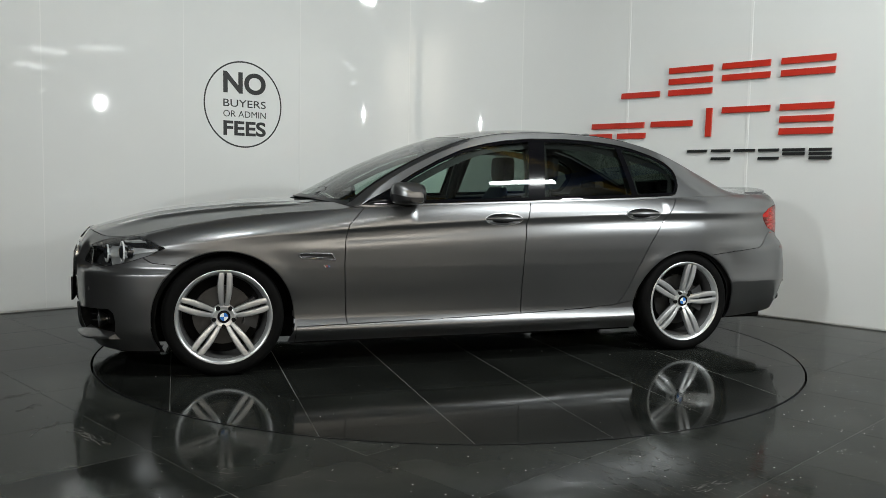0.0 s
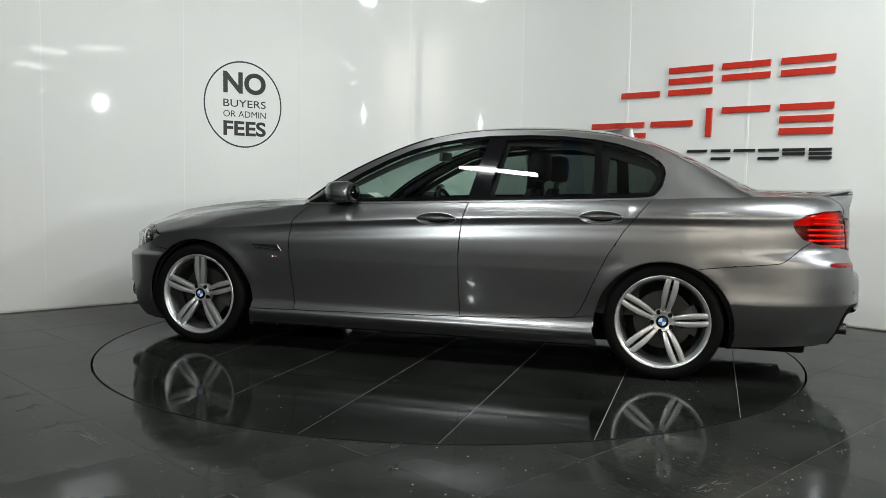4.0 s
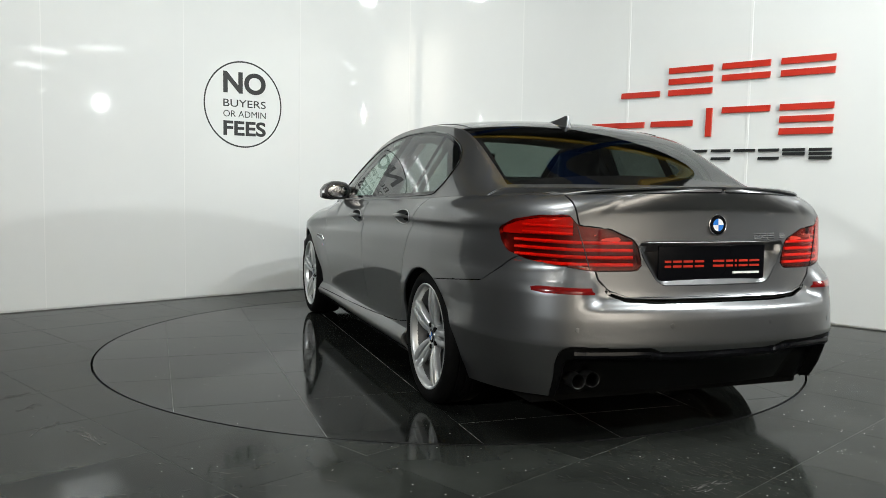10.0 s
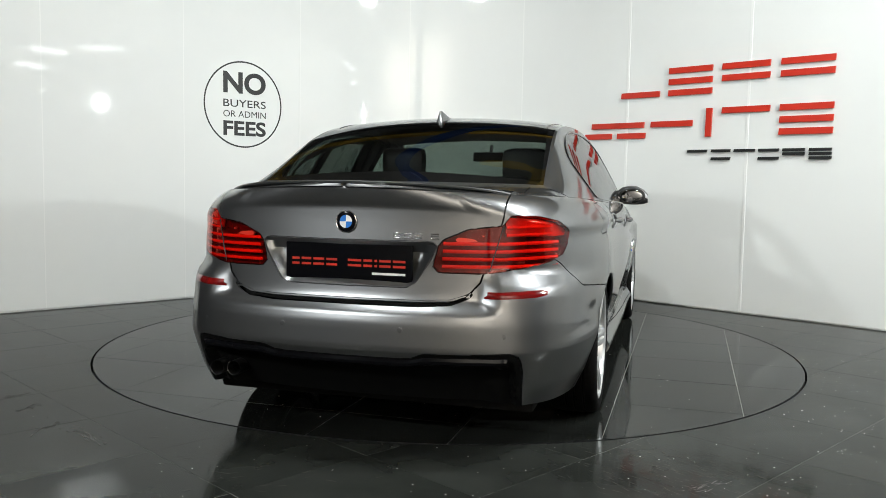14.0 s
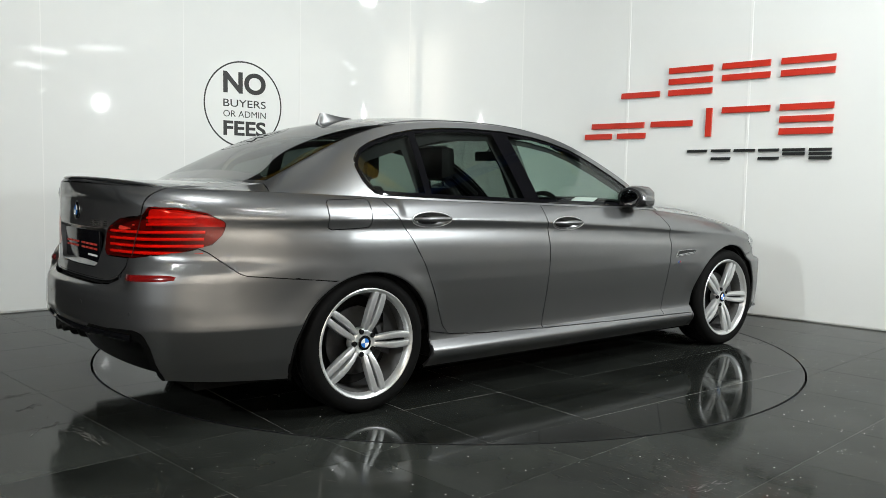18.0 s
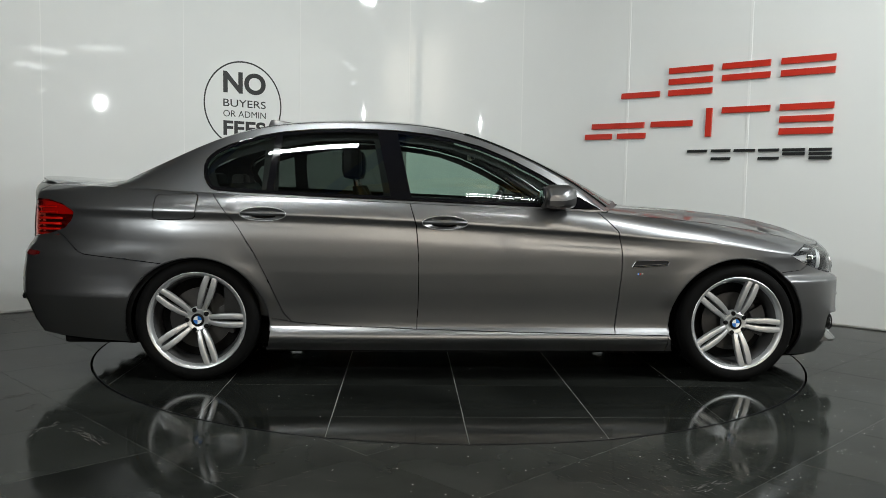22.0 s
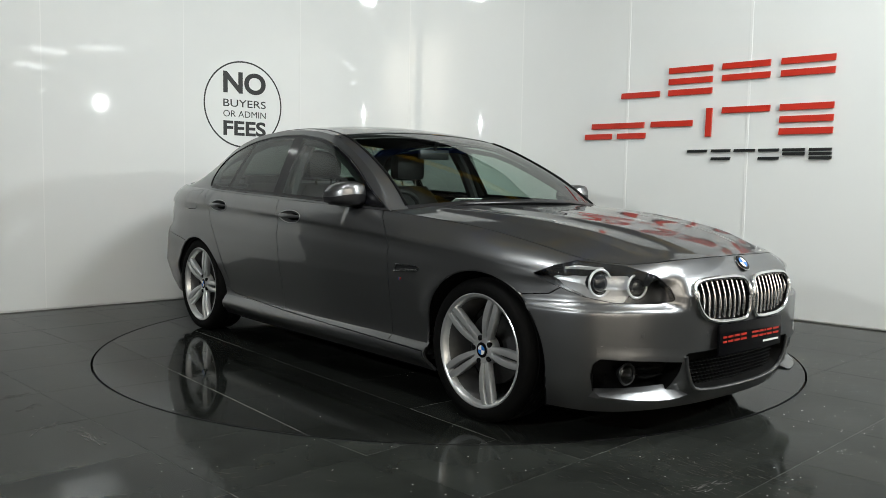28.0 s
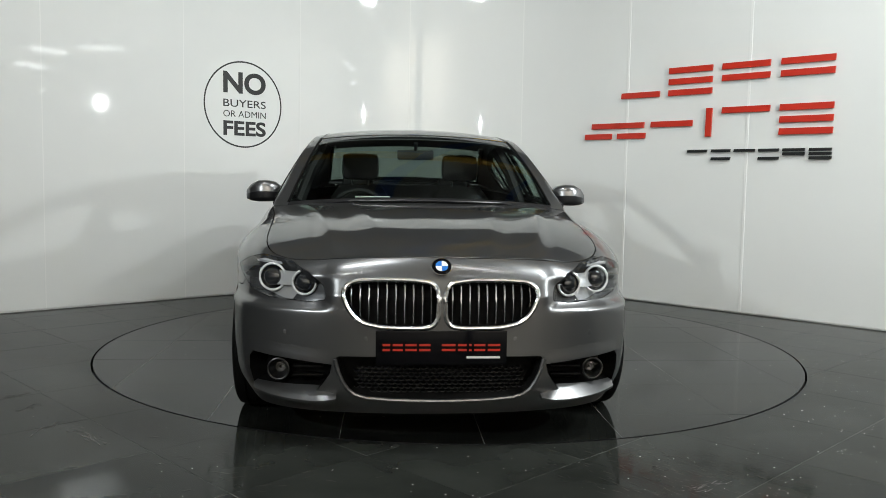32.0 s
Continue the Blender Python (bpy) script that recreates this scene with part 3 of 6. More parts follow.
# ---------------------------------------------------------------- lamps of the hall as things
def lamp_head(where, aim, wide, high):
    root = new("spot_lamp", None)
    root.matrix_basis = look(where, aim)
    w, h = wide / 2 + 0.03, high / 2 + 0.03
    part("housing", box_bm((-w, -h, 0.012), (w, h, 0.12), 0.01), BLACK, root)
    part("lens", box_bm((-w + 0.02, -h + 0.02, 0.004), (w - 0.02, h - 0.02, 0.011)), WHITE_ENAMEL, root)
    up = root.matrix_basis.to_3x3().inverted() @ Vector((0, 0, 1))
    back = Vector((0, 0, 0.1))
    part("hanger", tube_bm([back, back + up * (5.31 - where[2])], 0.012, 8), BLACK, root)
    return tagged(root, "black rectangular spot lamp hanging in the hall", "lamp", "hall spot lamps")


for lamp_name, power, where, aim, wide, high, spread in LAMPS:
    lamp_head(where, aim, wide, high)


def tube_light(x, y, z, turn, long=1.25):
    """A twin fluorescent fitting on two rods; its tubes glow."""
    root = new("ceiling_light", None)
    root.matrix_basis = pose(x, y, z, 0, 0, turn)
    h = long / 2
    part("housing", box_bm((-h - 0.04, -0.05, 0.03), (h + 0.04, 0.05, 0.08), 0.006), WHITE_ENAMEL, root)
    for ty in (-0.055, 0.055):
        bm = lathe_bm([(0.0, -h), (0.014, -h), (0.014, h), (0.0, h)], 12, "X")
        bm.transform(Matrix.Translation((0, ty, 0.012)))
        part("tube", bm, FAR_TUBE_GLOW if x > 10 else TUBE_GLOW, root, "glowing white tube")
        for tx in (-h, h):
            part("end_cap", box_bm((tx - 0.012, ty - 0.018, -0.005), (tx + 0.012, ty + 0.018, 0.034)), WHITE_ENAMEL, root)
    for rx in (-h + 0.1, h - 0.1):
        part("rod", box_bm((rx - 0.006, -0.006, 0.08), (rx + 0.006, 0.006, 5.31 - z)), STEEL, root)
    tagged(root, "twin-tube ceiling light hanging on two rods", "lamp", "hall ceiling lights")


for tx, ty, tz, turn in ((1.5, -4.4, 4.7, 0), (-1.9, -4.4, 4.7, 0), (14.6, -8.4, 4.95, 60), (14.3, -9.9, 4.85, 20), (15.6, -11.4, 4.6, 15)):
    tube_light(tx, ty, tz, turn)
# housings for the added, unseen lamps at the brown wall
for px in WALL_FILLS:
    root = new("wall_fill_case", None)
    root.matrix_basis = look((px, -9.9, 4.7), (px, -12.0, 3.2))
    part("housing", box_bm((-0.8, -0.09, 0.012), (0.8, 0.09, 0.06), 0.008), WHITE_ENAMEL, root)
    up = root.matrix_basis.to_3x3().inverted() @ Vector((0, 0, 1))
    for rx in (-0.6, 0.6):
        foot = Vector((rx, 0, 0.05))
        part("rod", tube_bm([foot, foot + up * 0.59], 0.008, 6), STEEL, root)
    tagged(root, "added unseen long lamp that brightens the brown back wall", "lamp", "hall wall lights")


# ---------------------------------------------------------------- the signs on the wall
def on_right_wall(s, z, out):
    p = CORNER + RIGHT * s + Vector((RIGHT.y, -RIGHT.x, 0)) * out
    return Vector((p.x, p.y, z))


def bar_bm(s0, s1, z0, z1, out=0.006, thick=0.018):
    lean = 0.004
    bm = bmesh.new()
    ring = [[bm.verts.new(on_right_wall(s, z, o)) for s, z in ((s0, z0), (s1, z0), (s1 + lean, z1), (s0 + lean, z1))] for o in (out, out + thick)]
    bm.faces.new(ring[0])
    bm.faces.new(ring[1][::-1])
    for k in range(4):
        bm.faces.new((ring[0][k], ring[1][k], ring[1][(k + 1) % 4], ring[0][(k + 1) % 4]))
    bmesh.ops.recalc_face_normals(bm, faces=bm.faces[:])
    bmesh.ops.bevel(bm, geom=bm.edges[:], offset=0.0012, segments=1, affect="EDGES")
    return bm


# raised red and black plain bars stand for the firm's name: cells of (start, width, bars), a bar is (from, to, low, high) in the cell
TOP3 = [(0, 1, 0.0, 0.21), (0, 1, 0.395, 0.605), (0, 1, 0.79, 1.0)]
ROWS = [
    (1.906, 0.25, RED_LETTER, "red", [(2.285, 0.40, [(0, 1, 0.0, 0.21)]), (2.775, 0.42, TOP3), (3.284, 0.42, TOP3[1:]), (3.794, 0.43, TOP3[1:])]),
    (1.530, 0.25, RED_LETTER, "red", [(1.887, 0.30, [(0, 1, 0.0, 0.21), (0.25, 1.25, 0.395, 0.605)]), (2.25, 0.30, [(0, 1, 0.0, 0.21), (-0.05, 0.95, 0.395, 0.605)]), (2.606, 0.415, [(0, 1, 0.395, 0.605)]),
                                      (3.148, 0.055, [(0, 1, 0.0, 1.0)]), (3.295, 0.42, [(0, 1, 0.79, 1.0)]), (3.798, 0.43, TOP3)]),
    (1.325, 0.092, BLACK_LETTER, "black", [(2.984, 0.185, [(0, 1, 0.74, 1.0)]), (3.21, 0.175, [(0, 1, 0, 0.26), (0, 1, 0.74, 1.0)]), (3.417, 0.185, [(0, 1, 0.74, 1.0)]),
                                           (3.631, 0.175, [(0, 1, 0, 0.26), (0, 1, 0.74, 1.0)]), (3.836, 0.18, [(0, 1, 0.38, 0.64), (0, 1, 0.74, 1.0)]), (4.051, 0.176, [(0, 1, 0, 0.26), (0, 1, 0.38, 0.64), (0, 1, 0.74, 1.0)])]),
]
for z, high, mat, tone, cells in ROWS:
    for s, wide, bars in cells:
        sign = new("sign_bars", None)
        base = on_right_wall(s, z, 0.0)
        sign.location = base
        for a, b, lo, hi in bars:
            bm = bar_bm(s + a * wide, s + b * wide, z + lo * high, z + hi * high)
            bm.transform(Matrix.Translation(-base))
            part("bar", bm, mat, sign)
        tagged(sign, f"raised {tone} acrylic sign bars on the white wall", "sign", f"{tone} sign bars")


def lettering(text, width, height, thicken=0.0):
    """Flat lettering in the built-in font, fitted to a width and height, standing in the x-z plane."""
    curve = bpy.data.curves.new("lettering", "FONT")
    curve.body, curve.offset, curve.resolution_u = text, thicken, 6
    probe = bpy.data.objects.new("lettering", curve)
    me = bpy.data.meshes.new_from_object(probe)
    bpy.data.objects.remove(probe)
    bpy.data.curves.remove(curve)
    bm = bmesh.new()
    bm.from_mesh(me)
    bpy.data.meshes.remove(me)
    xs, ys = [v.co.x for v in bm.verts], [v.co.y for v in bm.verts]
    x0, y0, w, h = min(xs), min(ys), max(xs) - min(xs), max(ys) - min(ys)
    for v in bm.verts:
        v.co = Vector(((v.co.x - x0) / w * width, 0, (v.co.y - y0) / h * height))
    return bm


round_sign = new("wall_sign", None)
middle = CORNER + LEFT * 2.561 + Vector((-LEFT.y, LEFT.x, 0)) * 0.001
round_sign.matrix_basis = Matrix.Translation((middle.x, middle.y, 1.788)) @ Matrix.Rotation(radians(41.7), 4, "Z")
part("ring", lathe_bm([(0.388, 0.0), (0.388, -0.0012), (0.402, -0.0012), (0.402, 0.0)], 96, "Y"), BLACK_LETTER, round_sign)
for text, z0, z1, thick in (("NO", 1.886, 2.088, 0.035), ("BUYERS", 1.762, 1.831, 0.006), ("OR ADMIN", 1.668, 1.728, 0.0), ("FEES", 1.496, 1.634, 0.03)):
    bm = lettering(text, 0.44, z1 - z0, thick)
    bm.transform(Matrix.Translation((-0.209, -0.0012, z0 - 1.788)))
    part("lettering", bm, BLACK_LETTER, round_sign, smooth=0)
tagged(round_sign, "round black line sign with lettering on the white wall", "sign")


# ---------------------------------------------------------------- the car: body surface
from mathutils.bvhtree import BVHTree

# Car space: x ahead, y to its left, z up, the middle of the wheelbase on the ground as origin. Half of it (y > 0) is built, then mirrored.
car = new("car", None)
CAR_AT = Vector((0.050, -0.247, 0.0))
# rows round the car from nose to tail: widest outline x, y; upper edge (bonnet edge, waist, boot edge) x, y, z; height of the side crease
RING = [
    (2.302, 0.00, 2.222, 0.00, 0.785, 0.720), (2.293, 0.22, 2.207, 0.20, 0.782, 0.720), (2.256, 0.45, 2.160, 0.41, 0.772, 0.712), (2.180, 0.655, 2.075, 0.585, 0.759, 0.700),
    (2.045, 0.808, 1.945, 0.700, 0.774, 0.700), (1.850, 0.887, 1.790, 0.750, 0.810, 0.715), (1.620, 0.925, 1.585, 0.766, 0.848, 0.742), (1.350, 0.935, 1.335, 0.778, 0.884, 0.776),
    (1.020, 0.927, 1.020, 0.808, 0.912, 0.800), (0.720, 0.926, 0.740, 0.845, 0.936, 0.822), (0.400, 0.930, 0.400, 0.875, 0.951, 0.842), (0.000, 0.934, 0.000, 0.886, 0.964, 0.864),
    (-0.450, 0.934, -0.450, 0.886, 0.979, 0.884), (-0.900, 0.932, -0.900, 0.878, 0.994, 0.900), (-1.300, 0.934, -1.300, 0.862, 1.010, 0.909), (-1.600, 0.932, -1.600, 0.835, 1.024, 0.913),
    (-1.900, 0.908, -1.880, 0.790, 1.034, 0.916), (-2.160, 0.862, -2.110, 0.725, 1.041, 0.922), (-2.365, 0.772, -2.290, 0.630, 1.046, 0.940), (-2.495, 0.630, -2.420, 0.500, 1.052, 0.962),
    (-2.560, 0.425, -2.500, 0.340, 1.060, 0.980), (-2.585, 0.210, -2.540, 0.170, 1.066, 0.990), (-2.592, 0.000, -2.552, 0.000, 1.068, 0.994)]
NOSE_Z, NOSE_IN = (0.10, 0.14, 0.20, 0.26, 0.38, 0.45, 0.55, 0.63, 0.70, 0.80), (0.13, 0.085, 0.045, 0.016, 0.004, 0.002, -0.002, -0.002, 0.026, 0.08)
SIDE_Z, SIDE_IN = (0.10, 0.165, 0.20, 0.235, 0.285, 0.305, 0.36, 0.43, 0.52, 0.60, 0.70, 0.80, 1.0), (0.12, 0.075, 0.045, 0.012, 0.040, 0.056, 0.052, 0.040, 0.023, 0.011, 0.003, 0.004, 0.010)
TAIL_Z, TAIL_IN = (0.10, 0.20, 0.30, 0.40, 0.452, 0.56, 0.60, 0.63, 0.66, 0.70, 0.755, 0.80, 0.95, 1.0, 1.05), (0.15, 0.095, 0.046, 0.014, 0.0, 0.004, 0.0088, 0.0124, 0.016, 0.030, 0.072, 0.070, 0.076, 0.076, 0.090)
LAMP_Z, LAMP_IN = (0.10, 0.14, 0.20, 0.26, 0.38, 0.45, 0.55, 0.572, 0.598, 0.63, 0.67, 0.70, 0.80), (0.13, 0.085, 0.045, 0.016, 0.004, 0.002, 0.0, 0.004, 0.044, 0.050, 0.054, 0.050, 0.08)
LID_IN = (0.20, 0.155, 0.098, 0.034, 0.0, 0.004, 0.014, 0.052, 0.060, 0.064, 0.070, 0.068, 0.074, 0.074, 0.090)
ring = np.array(RING)
ring_u = np.concatenate([[0], np.cumsum(np.hypot(*np.diff(ring[:, :2], axis=0).T))])
nose_w = np.array([1, 1, 1, 1, 1, 0.65, 0.25] + [0] * 16)
tail_w = np.array([0] * 16 + [0.25, 0.6, 0.92, 1, 1, 1, 1])
nose_low = np.array([1] * 6 + [0.85, 0.2] + [0] * 15)
tail_low = np.array([0] * 14 + [0.1, 0.75, 1] + [1] * 6)


def edge_at(u):
    return spline(ring_u, ring[:, 2:5], u)


def u_of_x(x):
    return float(np.interp(-x, -ring[:, 2], ring_u))


def lower_grid(us):
    """The skin from the sill up to the upper edge: array [columns, levels, 3]."""
    out_xy, edge, crease = spline(ring_u, ring[:, :2], us), edge_at(us), smooth_step(ring_u, ring[:, 5], us)
    d = spline(ring_u, ring[:, :2], us + 1e-3) - spline(ring_u, ring[:, :2], us - 1e-3)
    n = np.stack([-d[:, 1], d[:, 0]], 1)
    n /= -np.linalg.norm(n, axis=1)[:, None]
    n[0], n[-1] = (1, 0), (-1, 0)
    wn, wt = np.interp(us, ring_u, nose_w), np.interp(us, ring_u, tail_w)
    wln, wlt = np.interp(us, ring_u, nose_low), np.interp(us, ring_u, tail_low)
    base = 0.145 + 0.045 * wlt + 0.04 * wt - 0.01 * wn + 0.02 * (1 - wln - wlt)
    cols = []
    for k in range(len(us)):
        c = crease[k]
        lv = np.array([base[k], base[k] + 0.03, max(0.215, base[k] + 0.036), max(0.245, base[k] + 0.043), 0.285, 0.305, 0.34, 0.40, 0.445, 0.455, 0.50, 0.555, 0.572, 0.598, 0.62] + [0.62 + (c - 0.62) * f for f in (0.06, 0.12, 0.26, 0.42, 0.55, 0.72, 0.86, 0.94, 1.0)])
        low = np.clip((0.60 - lv) / 0.14, 0, 1)
        a, b = wn[k] + (wln[k] - wn[k]) * low, wt[k] + (wlt[k] - wt[k]) * low
        mid = min(1.0, max(0.0, (0.62 - out_xy[k, 1]) / 0.08))
        flank = np.interp(lv, SIDE_Z, SIDE_IN)
        for ax, az in ((1.484, 0.325), (-1.484, 0.300)):
            near = np.exp(-(np.maximum(0, np.hypot(out_xy[k, 0] - ax, lv - az) - 0.385) / 0.055) ** 2)
            near *= np.clip((lv - 0.42) / 0.20, 0.0, 1.0)
            flank = flank * (1 - near) + np.minimum(flank, 0.001) * near
        beside = min(1.0, max(0.0, (out_xy[k, 1] - 0.435) / 0.06))
        ins = a * ((1 - beside) * np.interp(lv, NOSE_Z, NOSE_IN) + beside * np.interp(lv, LAMP_Z, LAMP_IN)) + b * (mid * np.interp(lv, TAIL_Z, LID_IN) + (1 - mid) * np.interp(lv, TAIL_Z, TAIL_IN)) + (1 - a - b) * flank
        side = 1 - wn[k] - wt[k]
        ins += side * 0.013 * min(1.0, max(0.12, (1.30 - out_xy[k, 0]) / 0.55)) * np.exp(-((lv - (c - 0.045)) / 0.035) ** 2) * (lv < c - 1e-6)
        pts = np.stack([out_xy[k, 0] - n[k, 0] * ins, out_xy[k, 1] - n[k, 1] * ins, lv], 1)
        s, e = pts[-1], edge[k]
        gap = np.linalg.norm(e - s)
        q = s + (e - s) * 0.5 + np.array([n[k, 0], n[k, 1], 0.55]) * gap * (0.20 if gap > 0.12 else 0.10)
        bow = [s * (1 - f) ** 2 + 2 * q * f * (1 - f) + e * f * f for f in (0.2, 0.4, 0.6, 0.8, 1.0)]
        ctrl = np.concatenate([pts, bow])
        arc = np.concatenate([[0], np.cumsum(np.linalg.norm(np.diff(ctrl, axis=0), axis=1))])
        arc /= arc[-1]
        read = np.concatenate([np.interp(np.linspace(0, 1, 60), np.linspace(0, 1, len(arc)), arc)])
        cols.append(np.stack([smooth_step(arc, ctrl[:, j], read) for j in range(3)], 1))
    g = np.array(cols)
    g[0, :, 1] = 0
    g[-1, :, 1] = 0
    return g


skin = grid_bm(lower_grid(np.linspace(0, ring_u[-1], 330)))
outward(skin, (0, 0, 0.5))
shell = BVHTree.FromBMesh(skin)


def front_at(y, z, out=0.0):
    """The point of the nose at (y, z), out metres ahead of it."""
    p = shell.ray_cast(Vector((4, abs(y), z)), Vector((-1, 0, 0)))[0]
    return Vector((p.x + out if p else 2.1, y, z))


def tail_at(y, z, out=0.0):
    p = shell.ray_cast(Vector((-4, abs(y), z)), Vector((1, 0, 0)))[0]
    return Vector((p.x - out if p else -2.45, y, z))


def side_at(x, z, out=0.0, side=1):
    p = shell.ray_cast(Vector((x, 3, z)), Vector((0, -1, 0)))[0]
    return Vector((x, side * (p.y + out if p else 0.88), z))



HUB_X, HUB_Z, ARCH, ARCH_HIGH = 1.484, 0.325, 0.388, 0.374
ARCH_Z = {HUB_X: 0.325, -HUB_X: 0.300}
for hx in (HUB_X, -HUB_X):
    cut_out(skin, lambda co: (np.hypot((co[:, 0] - hx) / ARCH, (co[:, 2] - ARCH_Z[hx]) / ARCH_HIGH) - 1) * ARCH, lambda co: co[:, 1] > 0.5).free()

HEADLIGHT = [(1.785, 0.865, 0.712), (1.86, 0.82, 0.748), (1.95, 0.775, 0.771), (2.065, 0.60, 0.752), (2.14, 0.50, 0.715), (2.19, 0.46, 0.66), (2.205, 0.445, 0.612), (2.19, 0.53, 0.600), (2.08, 0.69, 0.606), (1.99, 0.775, 0.628), (1.88, 0.835, 0.668)]
TAIL = [(-2.165, 0.83, 0.905), (-2.24, 0.80, 0.945), (-2.33, 0.73, 0.965), (-2.40, 0.613, 0.967), (-2.425, 0.592, 0.928), (-2.47, 0.471, 0.914), (-2.505, 0.375, 0.866), (-2.515, 0.352, 0.752), (-2.46, 0.551, 0.750), (-2.40, 0.698, 0.770), (-2.31, 0.78, 0.788), (-2.22, 0.815, 0.815), (-2.18, 0.83, 0.86)]
KIDNEY = [(0.012, 0.64), (0.018, 0.672), (0.04, 0.69), (0.12, 0.699), (0.25, 0.699), (0.35, 0.692), (0.388, 0.672), (0.397, 0.645), (0.383, 0.60), (0.355, 0.555), (0.315, 0.526), (0.24, 0.511), (0.10, 0.508), (0.035, 0.514), (0.014, 0.545)]
FOG_HOLE = [(0.438, 0.356), (0.60, 0.372), (0.765, 0.381), (0.788, 0.36), (0.79, 0.30), (0.772, 0.234), (0.70, 0.226), (0.505, 0.232), (0.45, 0.31)]
INTAKE = [(0.0, 0.395), (0.425, 0.385), (0.408, 0.315), (0.375, 0.255), (0.345, 0.230), (0.28, 0.213), (0.0, 0.202), (-0.1, 0.2), (-0.1, 0.395)]
BOOT = [(-0.1, 1.2), (0.605, 1.2), (0.605, 1.046), (0.600, 0.968), (0.592, 0.93), (0.565, 0.80), (0.538, 0.766), (0.522, 0.711), (0.482, 0.668), (0.414, 0.645), (0.30, 0.640), (-0.1, 0.640)]
RECESS = [(-0.1, 0.862), (0.345, 0.864), (0.358, 0.855), (0.335, 0.80), (0.275, 0.705), (0.25, 0.692), (-0.1, 0.690)]
DIFFUSER = [(-0.1, 0.424), (0.28, 0.427), (0.325, 0.447), (0.64, 0.453), (0.675, 0.440), (0.684, 0.39), (0.672, 0.24), (0.64, 0.0), (-0.1, 0.0)]
ahead, behind = (lambda co: co[:, 0] > 1.6), (lambda co: co[:, 0] < -1.9)
headlight = cut_out(skin, slant_poly(HEADLIGHT, -1), ahead)
kidney = cut_out(skin, end_poly(KIDNEY), ahead)
fog_hole = cut_out(skin, end_poly(FOG_HOLE), ahead)
intake = cut_out(skin, end_poly(INTAKE), ahead)
tail_light = cut_out(skin, slant_poly(TAIL, 1), behind)
recess = cut_out(skin, end_poly(RECESS), lambda co: co[:, 0] < -2.2)
diffuser = cut_out(skin, end_poly(DIFFUSER), lambda co: co[:, 0] < -2.2)
boot_face = cut_out(skin, end_poly(BOOT), lambda co: co[:, 0] < -2.2)
# strip under the boot lid, widened and blackened to draw the gap's shadow
GAP = [(-0.1, 0.640), (0.30, 0.640), (0.414, 0.645), (0.482, 0.668), (0.508, 0.694), (0.514, 0.690), (0.490, 0.657), (0.418, 0.629), (0.30, 0.621), (-0.1, 0.621)]
boot_gap = cut_out(skin, end_poly(GAP), lambda co: co[:, 0] < -2.2)
inner = skin.copy()
SILL = [(1.09, 0.0), (1.09, 0.262), (0.80, 0.266), (0.2, 0.278), (-0.303, 0.29), (-0.723, 0.304), (-0.95, 0.320), (-1.09, 0.345), (-1.2, 0.345), (-1.2, 0.0)]
FRONT_DOOR = [(0.66, 1.1), (0.68, 0.945), (0.735, 0.894), (0.79, 0.839), (0.812, 0.746), (0.816, 0.622), (0.808, 0.466), (0.790, 0.2), (-0.305, 0.2), (-0.298, 0.489), (-0.301, 0.703), (-0.314, 0.855), (-0.336, 0.931), (-0.385, 1.1)]
REAR_DOOR = [(-0.385, 1.1), (-0.336, 0.931), (-0.314, 0.855), (-0.301, 0.703), (-0.298, 0.489), (-0.305, 0.2), (-0.95, 0.2), (-0.985, 0.33), (-1.022, 0.367), (-1.055, 0.437), (-1.10, 0.543), (-1.174, 0.694), (-1.263, 0.837), (-1.321, 0.908), (-1.41, 1.02), (-1.45, 1.1)]
FRONT_BUMPER = [(1.3, 0.0), (1.66, 0.612), (1.76, 0.622), (1.86, 0.630), (1.92, 0.67), (1.98, 0.90), (2.5, 0.90), (2.5, 0.0)]
REAR_BUMPER = [(-1.3, 0.0), (-1.60, 0.632), (-1.716, 0.644), (-2.083, 0.680), (-2.112, 0.692), (-2.22, 0.78), (-2.26, 0.80), (-2.9, 0.80), (-2.9, 0.0)]
sill = cut_out(skin, side_poly(SILL))
front_door = cut_out(skin, side_poly(FRONT_DOOR))
rear_door = cut_out(skin, side_poly(REAR_DOOR))
HANDLES = [(-0.16, 0.873), (-1.13, 0.908)]


def cup(bm, hx, hz):
    """Takes a lens-shaped cup for a door handle out of a door and hollows it."""
    piece = cut_out(bm, lambda co: (np.hypot((co[:, 0] - hx) / 0.122, (co[:, 2] - hz) / 0.037) - 1) * 0.037)
    for v in piece.verts:
        d = math.hypot((v.co.x - hx) / 0.122, (v.co.z - hz) / 0.037)
        v.co.y -= 0.042 * max(0.0, 1 - d * d)
    return piece


cup_front, cup_rear = cup(front_door, *HANDLES[0]), cup(rear_door, *HANDLES[1])
front_bumper = cut_out(skin, side_poly(FRONT_BUMPER))
rear_bumper = cut_out(skin, side_poly(REAR_BUMPER))
fender = cut_out(skin, lambda co: 0.3 - co[:, 0])
quarter = skin


# ---------------------------------------------------------------- the car: bonnet, glasshouse, boot
def bezier(a, q, b, fs):
    return [a * (1 - f) ** 2 + 2 * q * f * (1 - f) + b * f * f for f in fs]


